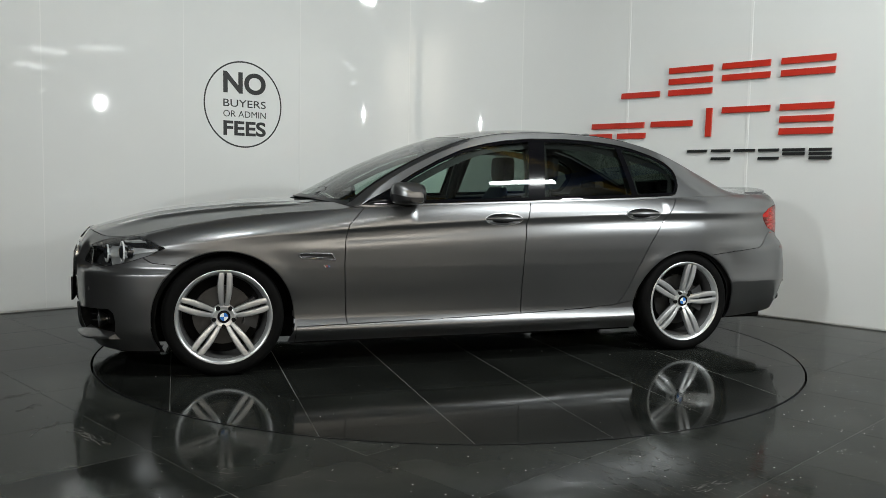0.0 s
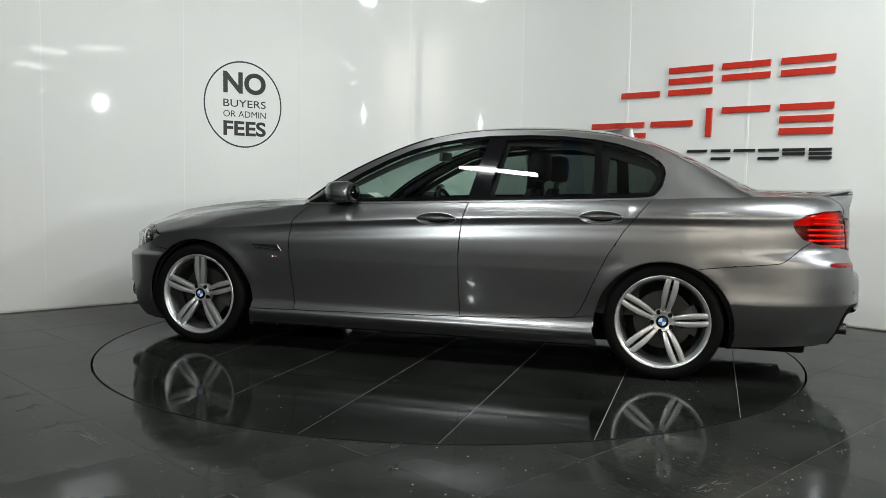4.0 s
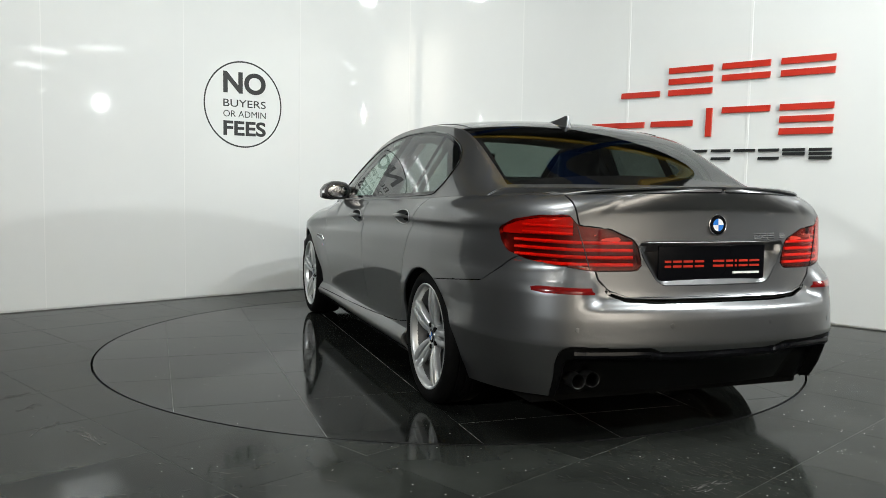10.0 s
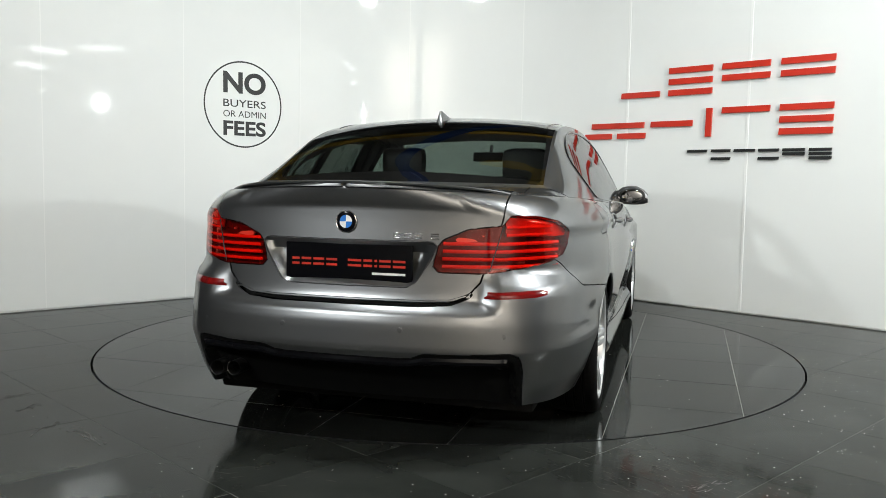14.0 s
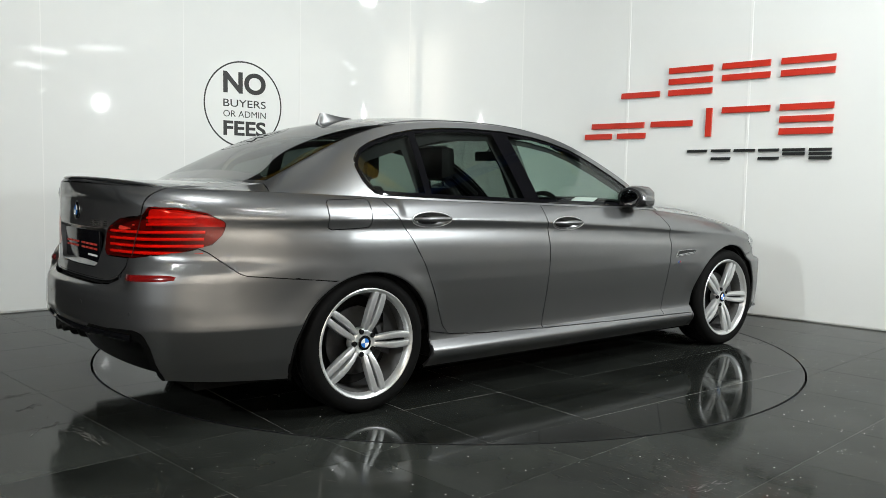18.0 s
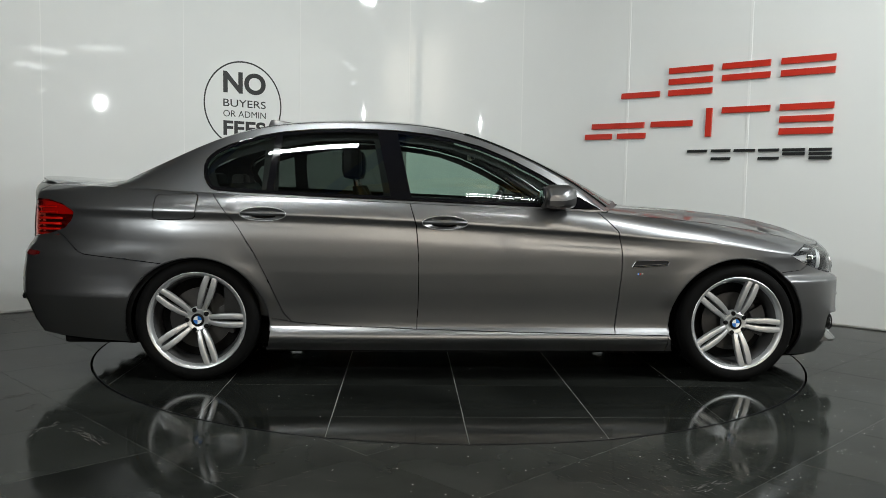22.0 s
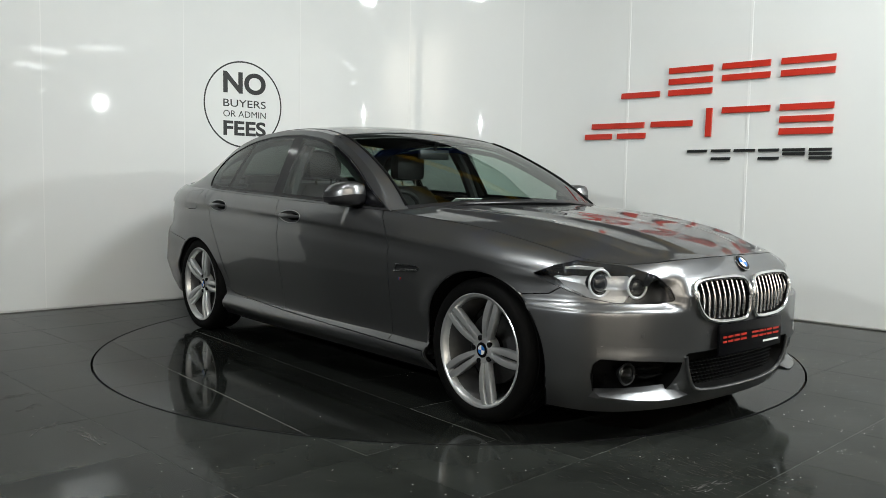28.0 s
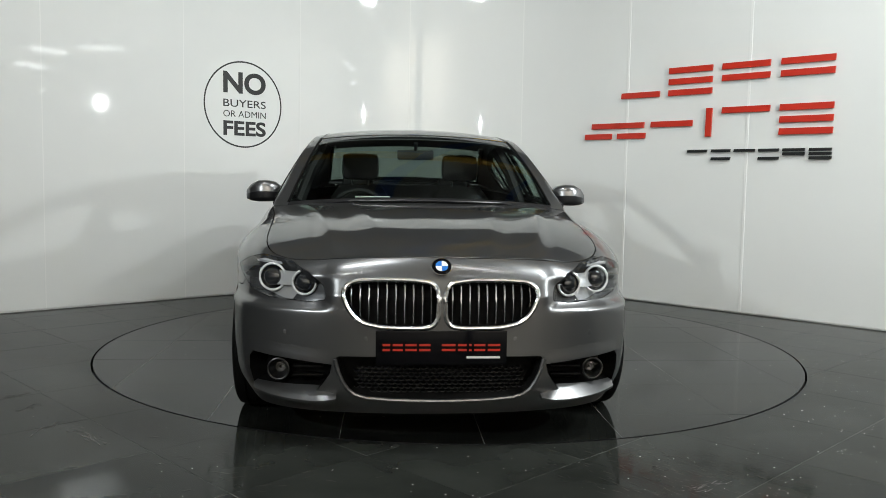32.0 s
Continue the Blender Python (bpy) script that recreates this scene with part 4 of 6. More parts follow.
def sheet(rows, ts, read, sides, tops, crown=0.62, bulge=0.0):
    """A skin over rows of (edge, rail, middle) points, finely read along ts: array [columns, sides + tops + 1, 3]."""
    arr = spline(ts, np.array(rows), read)
    out = []
    for e, r, c in arr:
        outw = np.array([0, 1, 0.35])
        q1 = (e + r) / 2 + outw * bulge
        q2 = np.array([c[0] + 0.12 * (r[0] - c[0]), r[1] * crown, c[2] - 0.04 * (c[2] - r[2])])
        line = bezier(e, q1, r, np.linspace(0, 1, sides + 1))[:-1] + bezier(r, q2, c, np.linspace(0, 1, tops + 1))
        line[-1][1] = 0
        out.append(line)
    return np.array(out)


E = [tuple(p) for p in ring[:, 2:5]]
HOOD = [(E[0], (2.222, 0.0, 0.785), (2.222, 0.0, 0.785)), (E[1], (2.205, 0.12, 0.786), (2.204, 0.0, 0.788)), (E[2], (2.14, 0.26, 0.794), (2.125, 0.0, 0.812)), (E[3], (2.045, 0.385, 0.812), (2.005, 0.0, 0.846)),
        (E[4], (1.92, 0.46, 0.838), (1.88, 0.0, 0.876)), (E[5], (1.77, 0.50, 0.866), (1.73, 0.0, 0.902)), (E[6], (1.575, 0.53, 0.894), (1.55, 0.0, 0.924)), (E[7], (1.34, 0.565, 0.920), (1.34, 0.0, 0.944)),
        (E[8], (1.05, 0.61, 0.944), (1.12, 0.0, 0.960)), (E[9], (0.80, 0.655, 0.962), (0.985, 0.0, 0.972))]
hood_g = sheet(HOOD, ring_u[:10], np.linspace(0, ring_u[9], 130), 14, 44, crown=0.55, bulge=0.006)
for _ in range(30):
    hood_g[2:-2, 3:] = (hood_g[1:-3, 3:] + 2 * hood_g[2:-2, 3:] + hood_g[3:-1, 3:]) / 4
fade = np.clip((2.2 - hood_g[:, :, 0]) / 0.35, 0, 1) * np.clip((hood_g[:, :, 0] - 0.75) / 0.6, 0, 1)
for at, spread, rise, outer, inner_side in ((0.22, 0.15, 0.010, 0.10, 0.20), (0.43, 0.17, 0.016, 0.07, 0.16)):
    fold = np.abs(hood_g[:, :, 1]) - at - spread * (2.1 - hood_g[:, :, 0])
    crest = np.clip(np.where(fold > 0, 1 - fold / outer, 1 + fold / inner_side), 0, 1)
    hood_g[:, :, 2] += rise * crest ** 1.5 * fade
hood_g[0] = hood_g[0, 0]
hood_g[:, -1, 1] = 0
hood = grid_bm(hood_g)
bmesh.ops.dissolve_degenerate(hood, edges=hood.edges[:], dist=1e-5)

HOUSE = [(0.74, (0.735, 0.838, 0.940), (0.955, 0.0, 0.986)), (0.60, (0.60, 0.800, 1.050), (0.735, 0.0, 1.098)), (0.40, (0.40, 0.757, 1.172), (0.48, 0.0, 1.218)), (0.20, (0.20, 0.720, 1.268), (0.24, 0.0, 1.316)),
         (0.00, (0.00, 0.690, 1.342), (0.03, 0.0, 1.388)), (-0.20, (-0.20, 0.666, 1.386), (-0.17, 0.0, 1.434)), (-0.45, (-0.45, 0.646, 1.409), (-0.43, 0.0, 1.461)), (-0.75, (-0.75, 0.632, 1.412), (-0.75, 0.0, 1.463)),
         (-1.05, (-1.03, 0.625, 1.396), (-1.05, 0.0, 1.440)), (-1.25, (-1.22, 0.630, 1.366), (-1.25, 0.0, 1.402)), (-1.45, (-1.42, 0.642, 1.306), (-1.46, 0.0, 1.332)), (-1.65, (-1.62, 0.656, 1.216), (-1.68, 0.0, 1.234)),
         (-1.80, (-1.775, 0.668, 1.140), (-1.86, 0.0, 1.142)), (-1.93, (-1.91, 0.680, 1.072), (-2.00, 0.0, 1.082))]
house_rows = [(tuple(edge_at(np.array([u_of_x(x)]))[0]), r, c) for x, r, c in HOUSE]
house_t = np.array([-h[0] for h in HOUSE])
house_read = np.unique(np.concatenate([np.linspace(house_t[0], house_t[-1], 170), [-0.72, 0.045, 1.235, 1.905]]))
SIDES, TOPS = 26, 34
house_g = sheet(house_rows, house_t, house_read, SIDES, TOPS, crown=0.62, bulge=0.016)
house_side = grid_bm(house_g[:, :SIDES + 1])
pillar = 4
k0, k1, k2, k3 = [int(np.argmin(np.abs(house_read - v))) for v in (-0.72, 0.045, 1.235, 1.905)]
top = house_g[:, SIDES:]
windscreen = grid_bm(top[k0:k1 + 1, pillar:])
rear_window = grid_bm(top[k2:k3 + 1, 1:])
roof = grid_bm(top[k1:k2 + 1, pillar:])
rails = add_bm(add_bm(grid_bm(top[:k2 + 1, :pillar + 1]), grid_bm(top[k2:k3 + 1, :2])), grid_bm(top[k3:, :pillar + 1]))
bmesh.ops.remove_doubles(rails, verts=rails.verts[:], dist=1e-5)
cowl = grid_bm(top[:k0 + 1, pillar:])
shelf_lip = grid_bm(top[k3:, pillar:])

DLO = [(0.70, 0.955), (0.40, 0.966), (0.0, 0.979), (-0.45, 0.994), (-0.90, 1.008), (-1.25, 1.022), (-1.40, 1.031), (-1.425, 1.045), (-1.455, 1.095), (-1.468, 1.15), (-1.462, 1.19), (-1.425, 1.236), (-1.36, 1.272), (-1.308, 1.292), (-1.184, 1.330), (-1.059, 1.355),
       (-0.872, 1.374), (-0.683, 1.380), (-0.43, 1.375), (-0.24, 1.355), (-0.11, 1.332), (0.05, 1.290), (0.212, 1.222), (0.376, 1.138), (0.542, 1.038)]
lining = house_side.copy()
glazing = cut_out(house_side, side_poly(DLO))
INSET = 0.017
panes = cut_out(glazing, side_poly(DLO, -INSET))
pillar_b = cut_out(panes, lambda co: np.abs(co[:, 0] + 0.395 + 0.22 * (co[:, 2] - 1.0)) - 0.055)
pillar_c = cut_out(panes, lambda co: np.abs(co[:, 0] + 1.105 - 0.09 * (co[:, 2] - 1.0)) - 0.020)
sail = cut_out(panes, lambda co: 0.50 - 0.20 * (co[:, 2] - 0.95) - co[:, 0])
front_pane = cut_out(panes, lambda co: -0.37 - co[:, 0])
rear_pane = cut_out(panes, lambda co: -1.09 - co[:, 0])
quarter_pane = panes

BOOT_ROWS = [(tuple(edge_at(np.array([u]))[0]), np.array(edge_at(np.array([u]))[0]) * (1, 0.80, 1) + (0, 0, 0.012), c) for u, c in
             ((u_of_x(-1.93), (-2.00, 0, 1.082)), (ring_u[17], (-2.19, 0, 1.080)), (ring_u[18], (-2.34, 0, 1.079)), (ring_u[19], (-2.445, 0, 1.078)), (ring_u[20], (-2.505, 0, 1.076)), (ring_u[21], (-2.54, 0, 1.073)), (ring_u[22], (-2.552, 0, 1.068)))]
BOOT_ROWS[0] = (house_rows[-1][0], house_rows[-1][1], house_rows[-1][2])
boot_t = [u_of_x(-1.93), *ring_u[17:]]
boot_g = sheet([(e, tuple(r), c) for e, r, c in BOOT_ROWS], boot_t, np.linspace(boot_t[0], boot_t[-1], 70), 10, 22, crown=0.6, bulge=0.004)
boot_g[-1] = boot_g[-1, 0]
boot_top = grid_bm(boot_g)
bmesh.ops.dissolve_degenerate(boot_top, edges=boot_top.edges[:], dist=1e-5)
quarter_top = cut_out(boot_top, lambda co: 0.612 - co[:, 1])


def drop_scraps(bm):
    """Removes loose slivers that the cuts have left beside the main piece."""
    left, bits = set(bm.faces), []
    while left:
        todo, bit = [left.pop()], []
        while todo:
            f = todo.pop()
            bit.append(f)
            for e in f.edges:
                for g in e.link_faces:
                    if g in left:
                        left.discard(g)
                        todo.append(g)
        bits.append(bit)
    bits.sort(key=len)
    bmesh.ops.delete(bm, geom=[f for bit in bits[:-1] for f in bit], context="FACES")
    bmesh.ops.delete(bm, geom=[v for v in bm.verts if not v.link_faces], context="VERTS")


def pair(name, bm, mat, parent=None, label="", depth=0.014, gap=0.0028, smooth=35.0):
    """A panel on the left and its mirror image on the right; returns both."""
    finish(bm, gap, depth, centre=False)
    outward(bm, (0, 0, 0.6))
    other = flip_y(bm)
    return [part(name, b, mat, parent or car, label, smooth) for b in (bm, other)]


def whole(name, bm, mat, parent=None, label="", depth=0.014, gap=0.0028, smooth=35.0):
    """A panel across the middle, from its left half."""
    finish(bm, gap, depth)
    outward(bm, (0, 0, 0.6))
    return part(name, mirrored(bm), mat, parent or car, label, smooth)


for v in inner.verts:
    v.co = Vector((v.co.x * 0.985, v.co.y * 0.97, v.co.z - 0.012))
part("inner_shell", mirrored(inner), MATT_BLACK, car)
doors_front = pair("front_door", front_door, PAINT)
doors_rear = pair("rear_door", rear_door, PAINT)
pair("sill", sill, PAINT)
fenders = pair("front_fender", fender, PAINT)
FLAP = [(-1.70, 0.99), (-1.685, 1.003), (-1.49, 1.010), (-1.474, 1.0), (-1.484, 0.89), (-1.50, 0.876), (-1.69, 0.868), (-1.707, 0.88)]
add_bm(quarter, quarter_top)
bmesh.ops.remove_doubles(quarter, verts=quarter.verts[:], dist=0.004)
drop_scraps(quarter)
right_quarter = flip_y(quarter)
flap = cut_out(right_quarter, side_poly(FLAP), lambda co: co[:, 2] < 1.02)
for name, bm, label in (("rear_quarter", quarter, ""), ("rear_quarter", right_quarter, ""), ("fuel_flap", flap, "closed fuel flap")):
    finish(bm, 0.0032 if name == "fuel_flap" else 0.0018, 0.014, centre=False)
    drop_scraps(bm)
    part(name, outward(bm, (0, 0, 0.6)), PAINT, car, label)
for door, piece in ((doors_front, cup_front), (doors_rear, cup_rear)):
    finish(piece, 0.0, 0.004, centre=False)
    outward(piece, (0, 0, 0.6))
    for ob, bm in ((door[0], piece), (door[1], flip_y(piece))):
        part("handle_cup", bm, PAINT, ob, "hollow handle cup")
bumper_front = whole("front_bumper", front_bumper, PAINT)
bumper_rear = whole("rear_bumper", rear_bumper, PAINT)
bonnet = whole("bonnet", hood, PAINT)
roof_part = whole("roof", roof, PAINT, gap=0.001)
pair("roof_rail", add_bm(house_side, rails), PAINT, gap=0.0)
boot = whole("boot_lid", add_bm(boot_face, boot_top), PAINT, gap=0.0045, depth=0.02)
whole("cowl", cowl, BLACK, gap=0.0)
whole("rear_shelf_lip", shelf_lip, PAINT, gap=0.0)
whole("windscreen", windscreen, SCREEN_GLASS, gap=0.0, depth=0.001)
rear_view = cut_out(rear_window, lambda co: np.maximum(np.abs(co[:, 1]) - 0.585 - 0.10 * (-1.25 - co[:, 0]), np.abs(co[:, 0] + 1.575) - 0.295))
whole("rear_window", rear_view, REAR_GLASS, gap=0.0, depth=0.001)
whole("window_border", rear_window, PRIVACY_BAND, gap=0.0, depth=0.002)
# the strip is sunk; its matt black is the painted shadow
for v in boot_gap.verts:
    v.co.x += 0.022
whole("boot_gap", boot_gap, MATT_BLACK, gap=0.0, depth=0.002)
pair("window_trim", glazing, GLOSS_BLACK, gap=0.0, depth=0.004)
pair("door_pillar", pillar_b, GLOSS_BLACK, gap=0.0, depth=0.004)
pair("pane_bar", pillar_c, GLOSS_BLACK, gap=0.0, depth=0.004)
pair("mirror_sail", sail, GLOSS_BLACK, gap=0.0, depth=0.004)
pair("front_pane", front_pane, WINDOW_GLASS, gap=0.0, depth=0.001)
pair("rear_pane", rear_pane, DARK_GLASS, gap=0.0, depth=0.001)
pair("quarter_pane", quarter_pane, DARK_GLASS, gap=0.0, depth=0.001)
tagged(car, "dark grey metallic four-door saloon car on a turntable", "car")


# ---------------------------------------------------------------- the car: lamps, grille, plates
def offset_bm(bm, d):
    """A copy of a sheet moved inwards by d along its normals."""
    out = bm.copy()
    bmesh.ops.recalc_face_normals(out, faces=out.faces[:])
    outward(out, (0, 0, 0.6))
    out.normal_update()
    step = [(v, v.normal.copy()) for v in out.verts]
    for v, n in step:
        v.co -= n * d
    return out


def wall_bm(bm, d):
    """The side walls of a pocket: a sheet's free edge drawn inwards by d."""
    out = bm.copy()
    bmesh.ops.recalc_face_normals(out, faces=out.faces[:])
    outward(out, (0, 0, 0.6))
    out.normal_update()
    rim = [e for e in open_edges(out) if not (abs(e.verts[0].co.y) < 1e-4 and abs(e.verts[1].co.y) < 1e-4)]
    walls = bmesh.new()
    made = {}
    for e in rim:
        for v in e.verts:
            if v not in made:
                made[v] = (walls.verts.new(v.co), walls.verts.new(v.co - v.normal * d))
        a, b = made[e.verts[0]], made[e.verts[1]]
        walls.faces.new((a[0], b[0], b[1], a[1]))
    out.free()
    bmesh.ops.recalc_face_normals(walls, faces=walls.faces[:])
    return walls


def both(name, bm, mat, parents, label="", smooth=35.0):
    """A part on the left and its mirror image on the right, under the two parents."""
    other = flip_y(bm)
    return [part(name, bm, mat, parents[0], label, smooth), part(name, other, mat, parents[1], label, smooth)]


def disc_bm(radius, depth, dome=0.0, n=32):
    """A round lens or cap, its face towards +x."""
    prof = [(radius, -depth), (radius, 0.0)] + [(radius * math.cos(a), dome * math.sin(a)) for a in np.linspace(0.15, math.pi / 2, 6)]
    return lathe_bm([(r, x) for r, x in prof], n, "X")


def ring_bm(radius, thick, n=40):
    return tube_bm([(0, radius * math.cos(2 * math.pi * k / n), radius * math.sin(2 * math.pi * k / n)) for k in range(n)], thick, 8, closed=True)


def aim(at, way):
    """A pose with +x along way."""
    return Matrix.Translation(at) @ Vector(way).to_track_quat("X", "Z").to_matrix().to_4x4()


BEZEL = material("dark_lamp_bezel", (0.10, 0.102, 0.105), rough=0.25, metal=0.6)
LED_BAR = material("white_led_bar", (0.62, 0.63, 0.65), rough=0.2, coat=0.6)
HALO = material("pale_halo_ring", (0.78, 0.79, 0.80), rough=0.25, metal=0.1, coat=0.6)
LAMP_BULB = material("projector_lens", (0.02, 0.022, 0.025), rough=0.03, coat=1.0)

outward(headlight, (0, 0, 0.6))
back = offset_bm(headlight, 0.080)
silver = cut_out(back, lambda co: co[:, 0] - 2.085 - 0.25 * (co[:, 2] - 0.68))
housings = both("headlamp", add_bm(back, wall_bm(headlight, 0.082)), BEZEL, (car, car), "double-round headlamp in a dark housing")
finish(silver, 0.0, 0.004, centre=False)
both("outer_reflector", silver, REFLECTOR, housings, "silvered outer reflector")
brow = offset_bm(headlight, 0.020)
band = cut_out(brow, lambda co: np.maximum(0.742 - 0.05 * np.maximum(0, co[:, 0] - 2.0) - co[:, 2], 1.84 - co[:, 0]))
finish(band, 0.003, 0.012, centre=False)
both("brow", band, LED_BAR, housings, "bright brow bar")
brow.free()
for (px, py, pz), r in (((2.012, 0.700, 0.680), 0.056), ((2.098, 0.560, 0.666), 0.050)):
    m = aim((px, py, pz), (1, 0.22, 0.02))
    for name, bm, mat, label in (("halo", ring_bm(r, 0.0055), HALO, "pale halo ring"), ("bowl", lathe_bm([(r, 0.0), (r * 0.8, -0.012), (r * 0.62, -0.03), (r * 0.6, -0.06)], 32, "X"), CHROME, "chrome bowl"), ("projector", disc_bm(r * 0.68, 0.05, 0.018), LAMP_BULB, "")):
        bm.transform(m)
        both(name, bm, mat, housings, label)
finish(headlight, 0.002, 0.002, centre=False)
both("lens", outward(headlight, (0, 0, 0.6)), CLEAR_LENS, housings)

# tail lamps: red lens over a dark base with bright bars
outward(tail_light, (0, 0, 0.6))
tails = both("tail_lamp", add_bm(offset_bm(tail_light, 0.040), wall_bm(tail_light, 0.042)), DARK_RED, (car, car), "red tail lamp with bright light bars")
MID_RED = material("mid_red_lamp_plastic", (0.50, 0.030, 0.020), rough=0.12, coat=1.0, vary=0.15, scale=40)
rest = offset_bm(tail_light, 0.020)
crown_zone = cut_out(rest, lambda co: np.maximum(0.884 - co[:, 2], 0.60 - co[:, 1]))
finish(crown_zone, 0.002, 0.012, centre=False)
both("upper_field", crown_zone, MID_RED, tails, "bright red upper field")
reverse = cut_out(rest, lambda co: np.maximum(np.abs(co[:, 2] - 0.876 - 0.10 * (co[:, 1] - 0.47)) - 0.011, np.abs(co[:, 1] - 0.475) - 0.055))
finish(reverse, 0.001, 0.010, centre=False)
both("reversing_lamp", reverse, PINK_PLASTIC, tails, "pale reversing lamp")
for z in (0.772, 0.801, 0.830, 0.859):
    bm = tube_bm([tail_at(y, z + 0.03 * max(0.0, y - 0.6), -0.013) for y in np.linspace(0.375 + 0.05 * (z - 0.77), 0.775, 26)], 0.0072, 8)
    both("light_bar", bm, RED_PLASTIC, tails, "bright red light bar")
for z in (0.892, 0.921):
    bm = tube_bm([tail_at(y, z + 0.03 * (y - 0.6), -0.012) for y in np.linspace(0.607, 0.755, 12)], 0.006, 8)
    both("light_bar", bm, RED_PLASTIC, tails, "bright red light bar")
rest.free()
finish(tail_light, 0.0015, 0.002, centre=False)
both("lens", outward(tail_light, (0, 0, 0.6)), RED_LENS, tails)
bm = tube_bm([tail_at(0.598 - 0.045 * f, 0.925 - 0.17 * f, 0.002) for f in np.linspace(0.0, 1, 12)], 0.0022, 6)
both("seam", bm, BLACK, tails)

rows = []
for f in np.linspace(0, 1, 14):
    y = 0.552 + 0.208 * f
    lo, hi = 0.656 + 0.005 * f + 0.006 * max(0, f - 0.85) / 0.15, 0.682 + 0.006 * f - 0.008 * max(0, f - 0.9) / 0.1
    rows.append([tail_at(y - (0.012 if g < 0.5 else 0) * (f < 0.05), lo + (hi - lo) * g, 0.002 + 0.002 * math.sin(math.pi * g)) for g in np.linspace(0, 1, 5)])
strip_light = grid_bm(np.array(rows))
finish(strip_light, 0.0, 0.012, centre=False)
both("strip_reflector", outward(strip_light, (0, 0, 0.6)), REAR_RED, (bumper_rear, bumper_rear), "narrow red reflector")

# kidney grilles
outward(kidney, (0, 0, 0.6))
grilles = both("kidney_grille", add_bm(offset_bm(kidney, 0.07), wall_bm(kidney, 0.07)), MATT_BLACK, (car, car), "black kidney grille with chrome bars")


def closed_curve(points, n):
    pts = np.array(points + points[:1], float)
    t = np.concatenate([[0], np.cumsum(np.hypot(*np.diff(pts, axis=0).T))])
    r = np.linspace(0, t[-1], n, endpoint=False)
    return np.stack([np.interp(r, t, pts[:, 0]), np.interp(r, t, pts[:, 1])], 1)


outline = closed_curve(KIDNEY, 90)
for _ in range(4):
    outline = (np.roll(outline, 1, 0) + 2 * outline + np.roll(outline, -1, 0)) / 4
bm = tube_bm([front_at(max(y, 0.001), z, 0.006) for y, z in outline], 0.0100, 10, closed=True)
both("frame", bm, SATIN, grilles, "chrome surround")
for k in range(10):
    y = 0.042 + k * 0.0355
    zs = [z for z in np.linspace(0.48, 0.72, 60) if inside(KIDNEY, np.array([y]), np.array([z]))[0] < -0.012]
    xa, xb = front_at(y, zs[0]).x, front_at(y, zs[-1]).x
    pts = [Vector((xa + (xb - xa) * f - 0.010 + 0.012 * math.sin(math.pi * f), y, zs[0] + (zs[-1] - zs[0]) * f)) for f in np.linspace(0, 1, 9)]
    bm = bmesh.new()
    cols = [[bm.verts.new(p + Vector(o)) for o in ((0, -0.0034, 0), (0.0034, 0, 0), (0, 0.0034, 0), (-0.012, 0.0024, 0), (-0.012, -0.0024, 0))] for p in pts]
    for a, b in zip(cols, cols[1:]):
        for i in range(5):
            bm.faces.new((a[i], a[(i + 1) % 5], b[(i + 1) % 5], b[i]))
    bm.faces.new(cols[0][::-1])
    bm.faces.new(cols[-1])
    bmesh.ops.recalc_face_normals(bm, faces=bm.faces[:])
    both("slat", bm, SATIN, grilles, smooth=50)

# lower openings of the front bumper
outward(fog_hole, (0, 0, 0.6))
recesses = both("fog_recess", add_bm(offset_bm(fog_hole, 0.085), wall_bm(fog_hole, 0.087)), APRON, (bumper_front, bumper_front), "black fog lamp recess")
bm = disc_bm(0.039, 0.05, 0.012)
bm.transform(aim((2.135, 0.662, 0.310), (1, 0.12, 0)))
both("fog_lamp", bm, CLEAR_LENS, recesses, "round clear fog lamp")
bm = lathe_bm([(0.040, 0.0), (0.036, -0.01), (0.02, -0.035), (0.006, -0.038)], 32, "X")
bm.transform(aim((2.13, 0.662, 0.310), (1, 0.12, 0)))
both("fog_bowl", bm, STEEL, recesses)
bm = ring_bm(0.043, 0.005)
bm.transform(aim((2.137, 0.662, 0.310), (1, 0.12, 0)))
both("fog_bezel", bm, BLACK, recesses)
for z in (0.29, 0.325):
    both("louvre", box_bm((2.125, 0.475, z), (2.18, 0.60, z + 0.008), 0.002), APRON, recesses)
blade_y = np.linspace(0, 1, 25)
ys = np.interp(blade_y, (0, 1), (0.772, 0.420))
top_z = np.interp(blade_y, (0, 0.3, 0.6, 0.78, 0.9, 1), (0.246, 0.249, 0.253, 0.256, 0.246, 0.224))
edge_z = np.interp(blade_y, (0, 0.25, 0.5, 0.72, 0.88, 1), (0.222, 0.210, 0.204, 0.202, 0.207, 0.216))
bm = bmesh.new()
cols = []
for y, zt, ze in zip(ys, top_z, edge_z):
    back, lip, low = front_at(y, zt, -0.030), front_at(y, 0.235, 0.036), front_at(y, ze, 0.0)
    lip.z = ze
    cols.append([bm.verts.new(p) for p in (back, back.lerp(lip, 0.5) + Vector((0.0, 0, 0.004)), lip, lip + Vector((-0.004, 0, -0.010)), low + Vector((-0.05, 0, -0.014)), back + Vector((-0.02, 0, -0.01)))])
for a, b in zip(cols, cols[1:]):
    for i in range(6):
        bm.faces.new((a[i], a[(i + 1) % 6], b[(i + 1) % 6], b[i]))
bm.faces.new(cols[0][::-1])
bm.faces.new(cols[-1])
bmesh.ops.recalc_face_normals(bm, faces=bm.faces[:])
both("splitter_blade", bm, PAINT, (bumper_front, bumper_front), "sharp lower blade of the bumper")

bm = bmesh.new()
cols = []
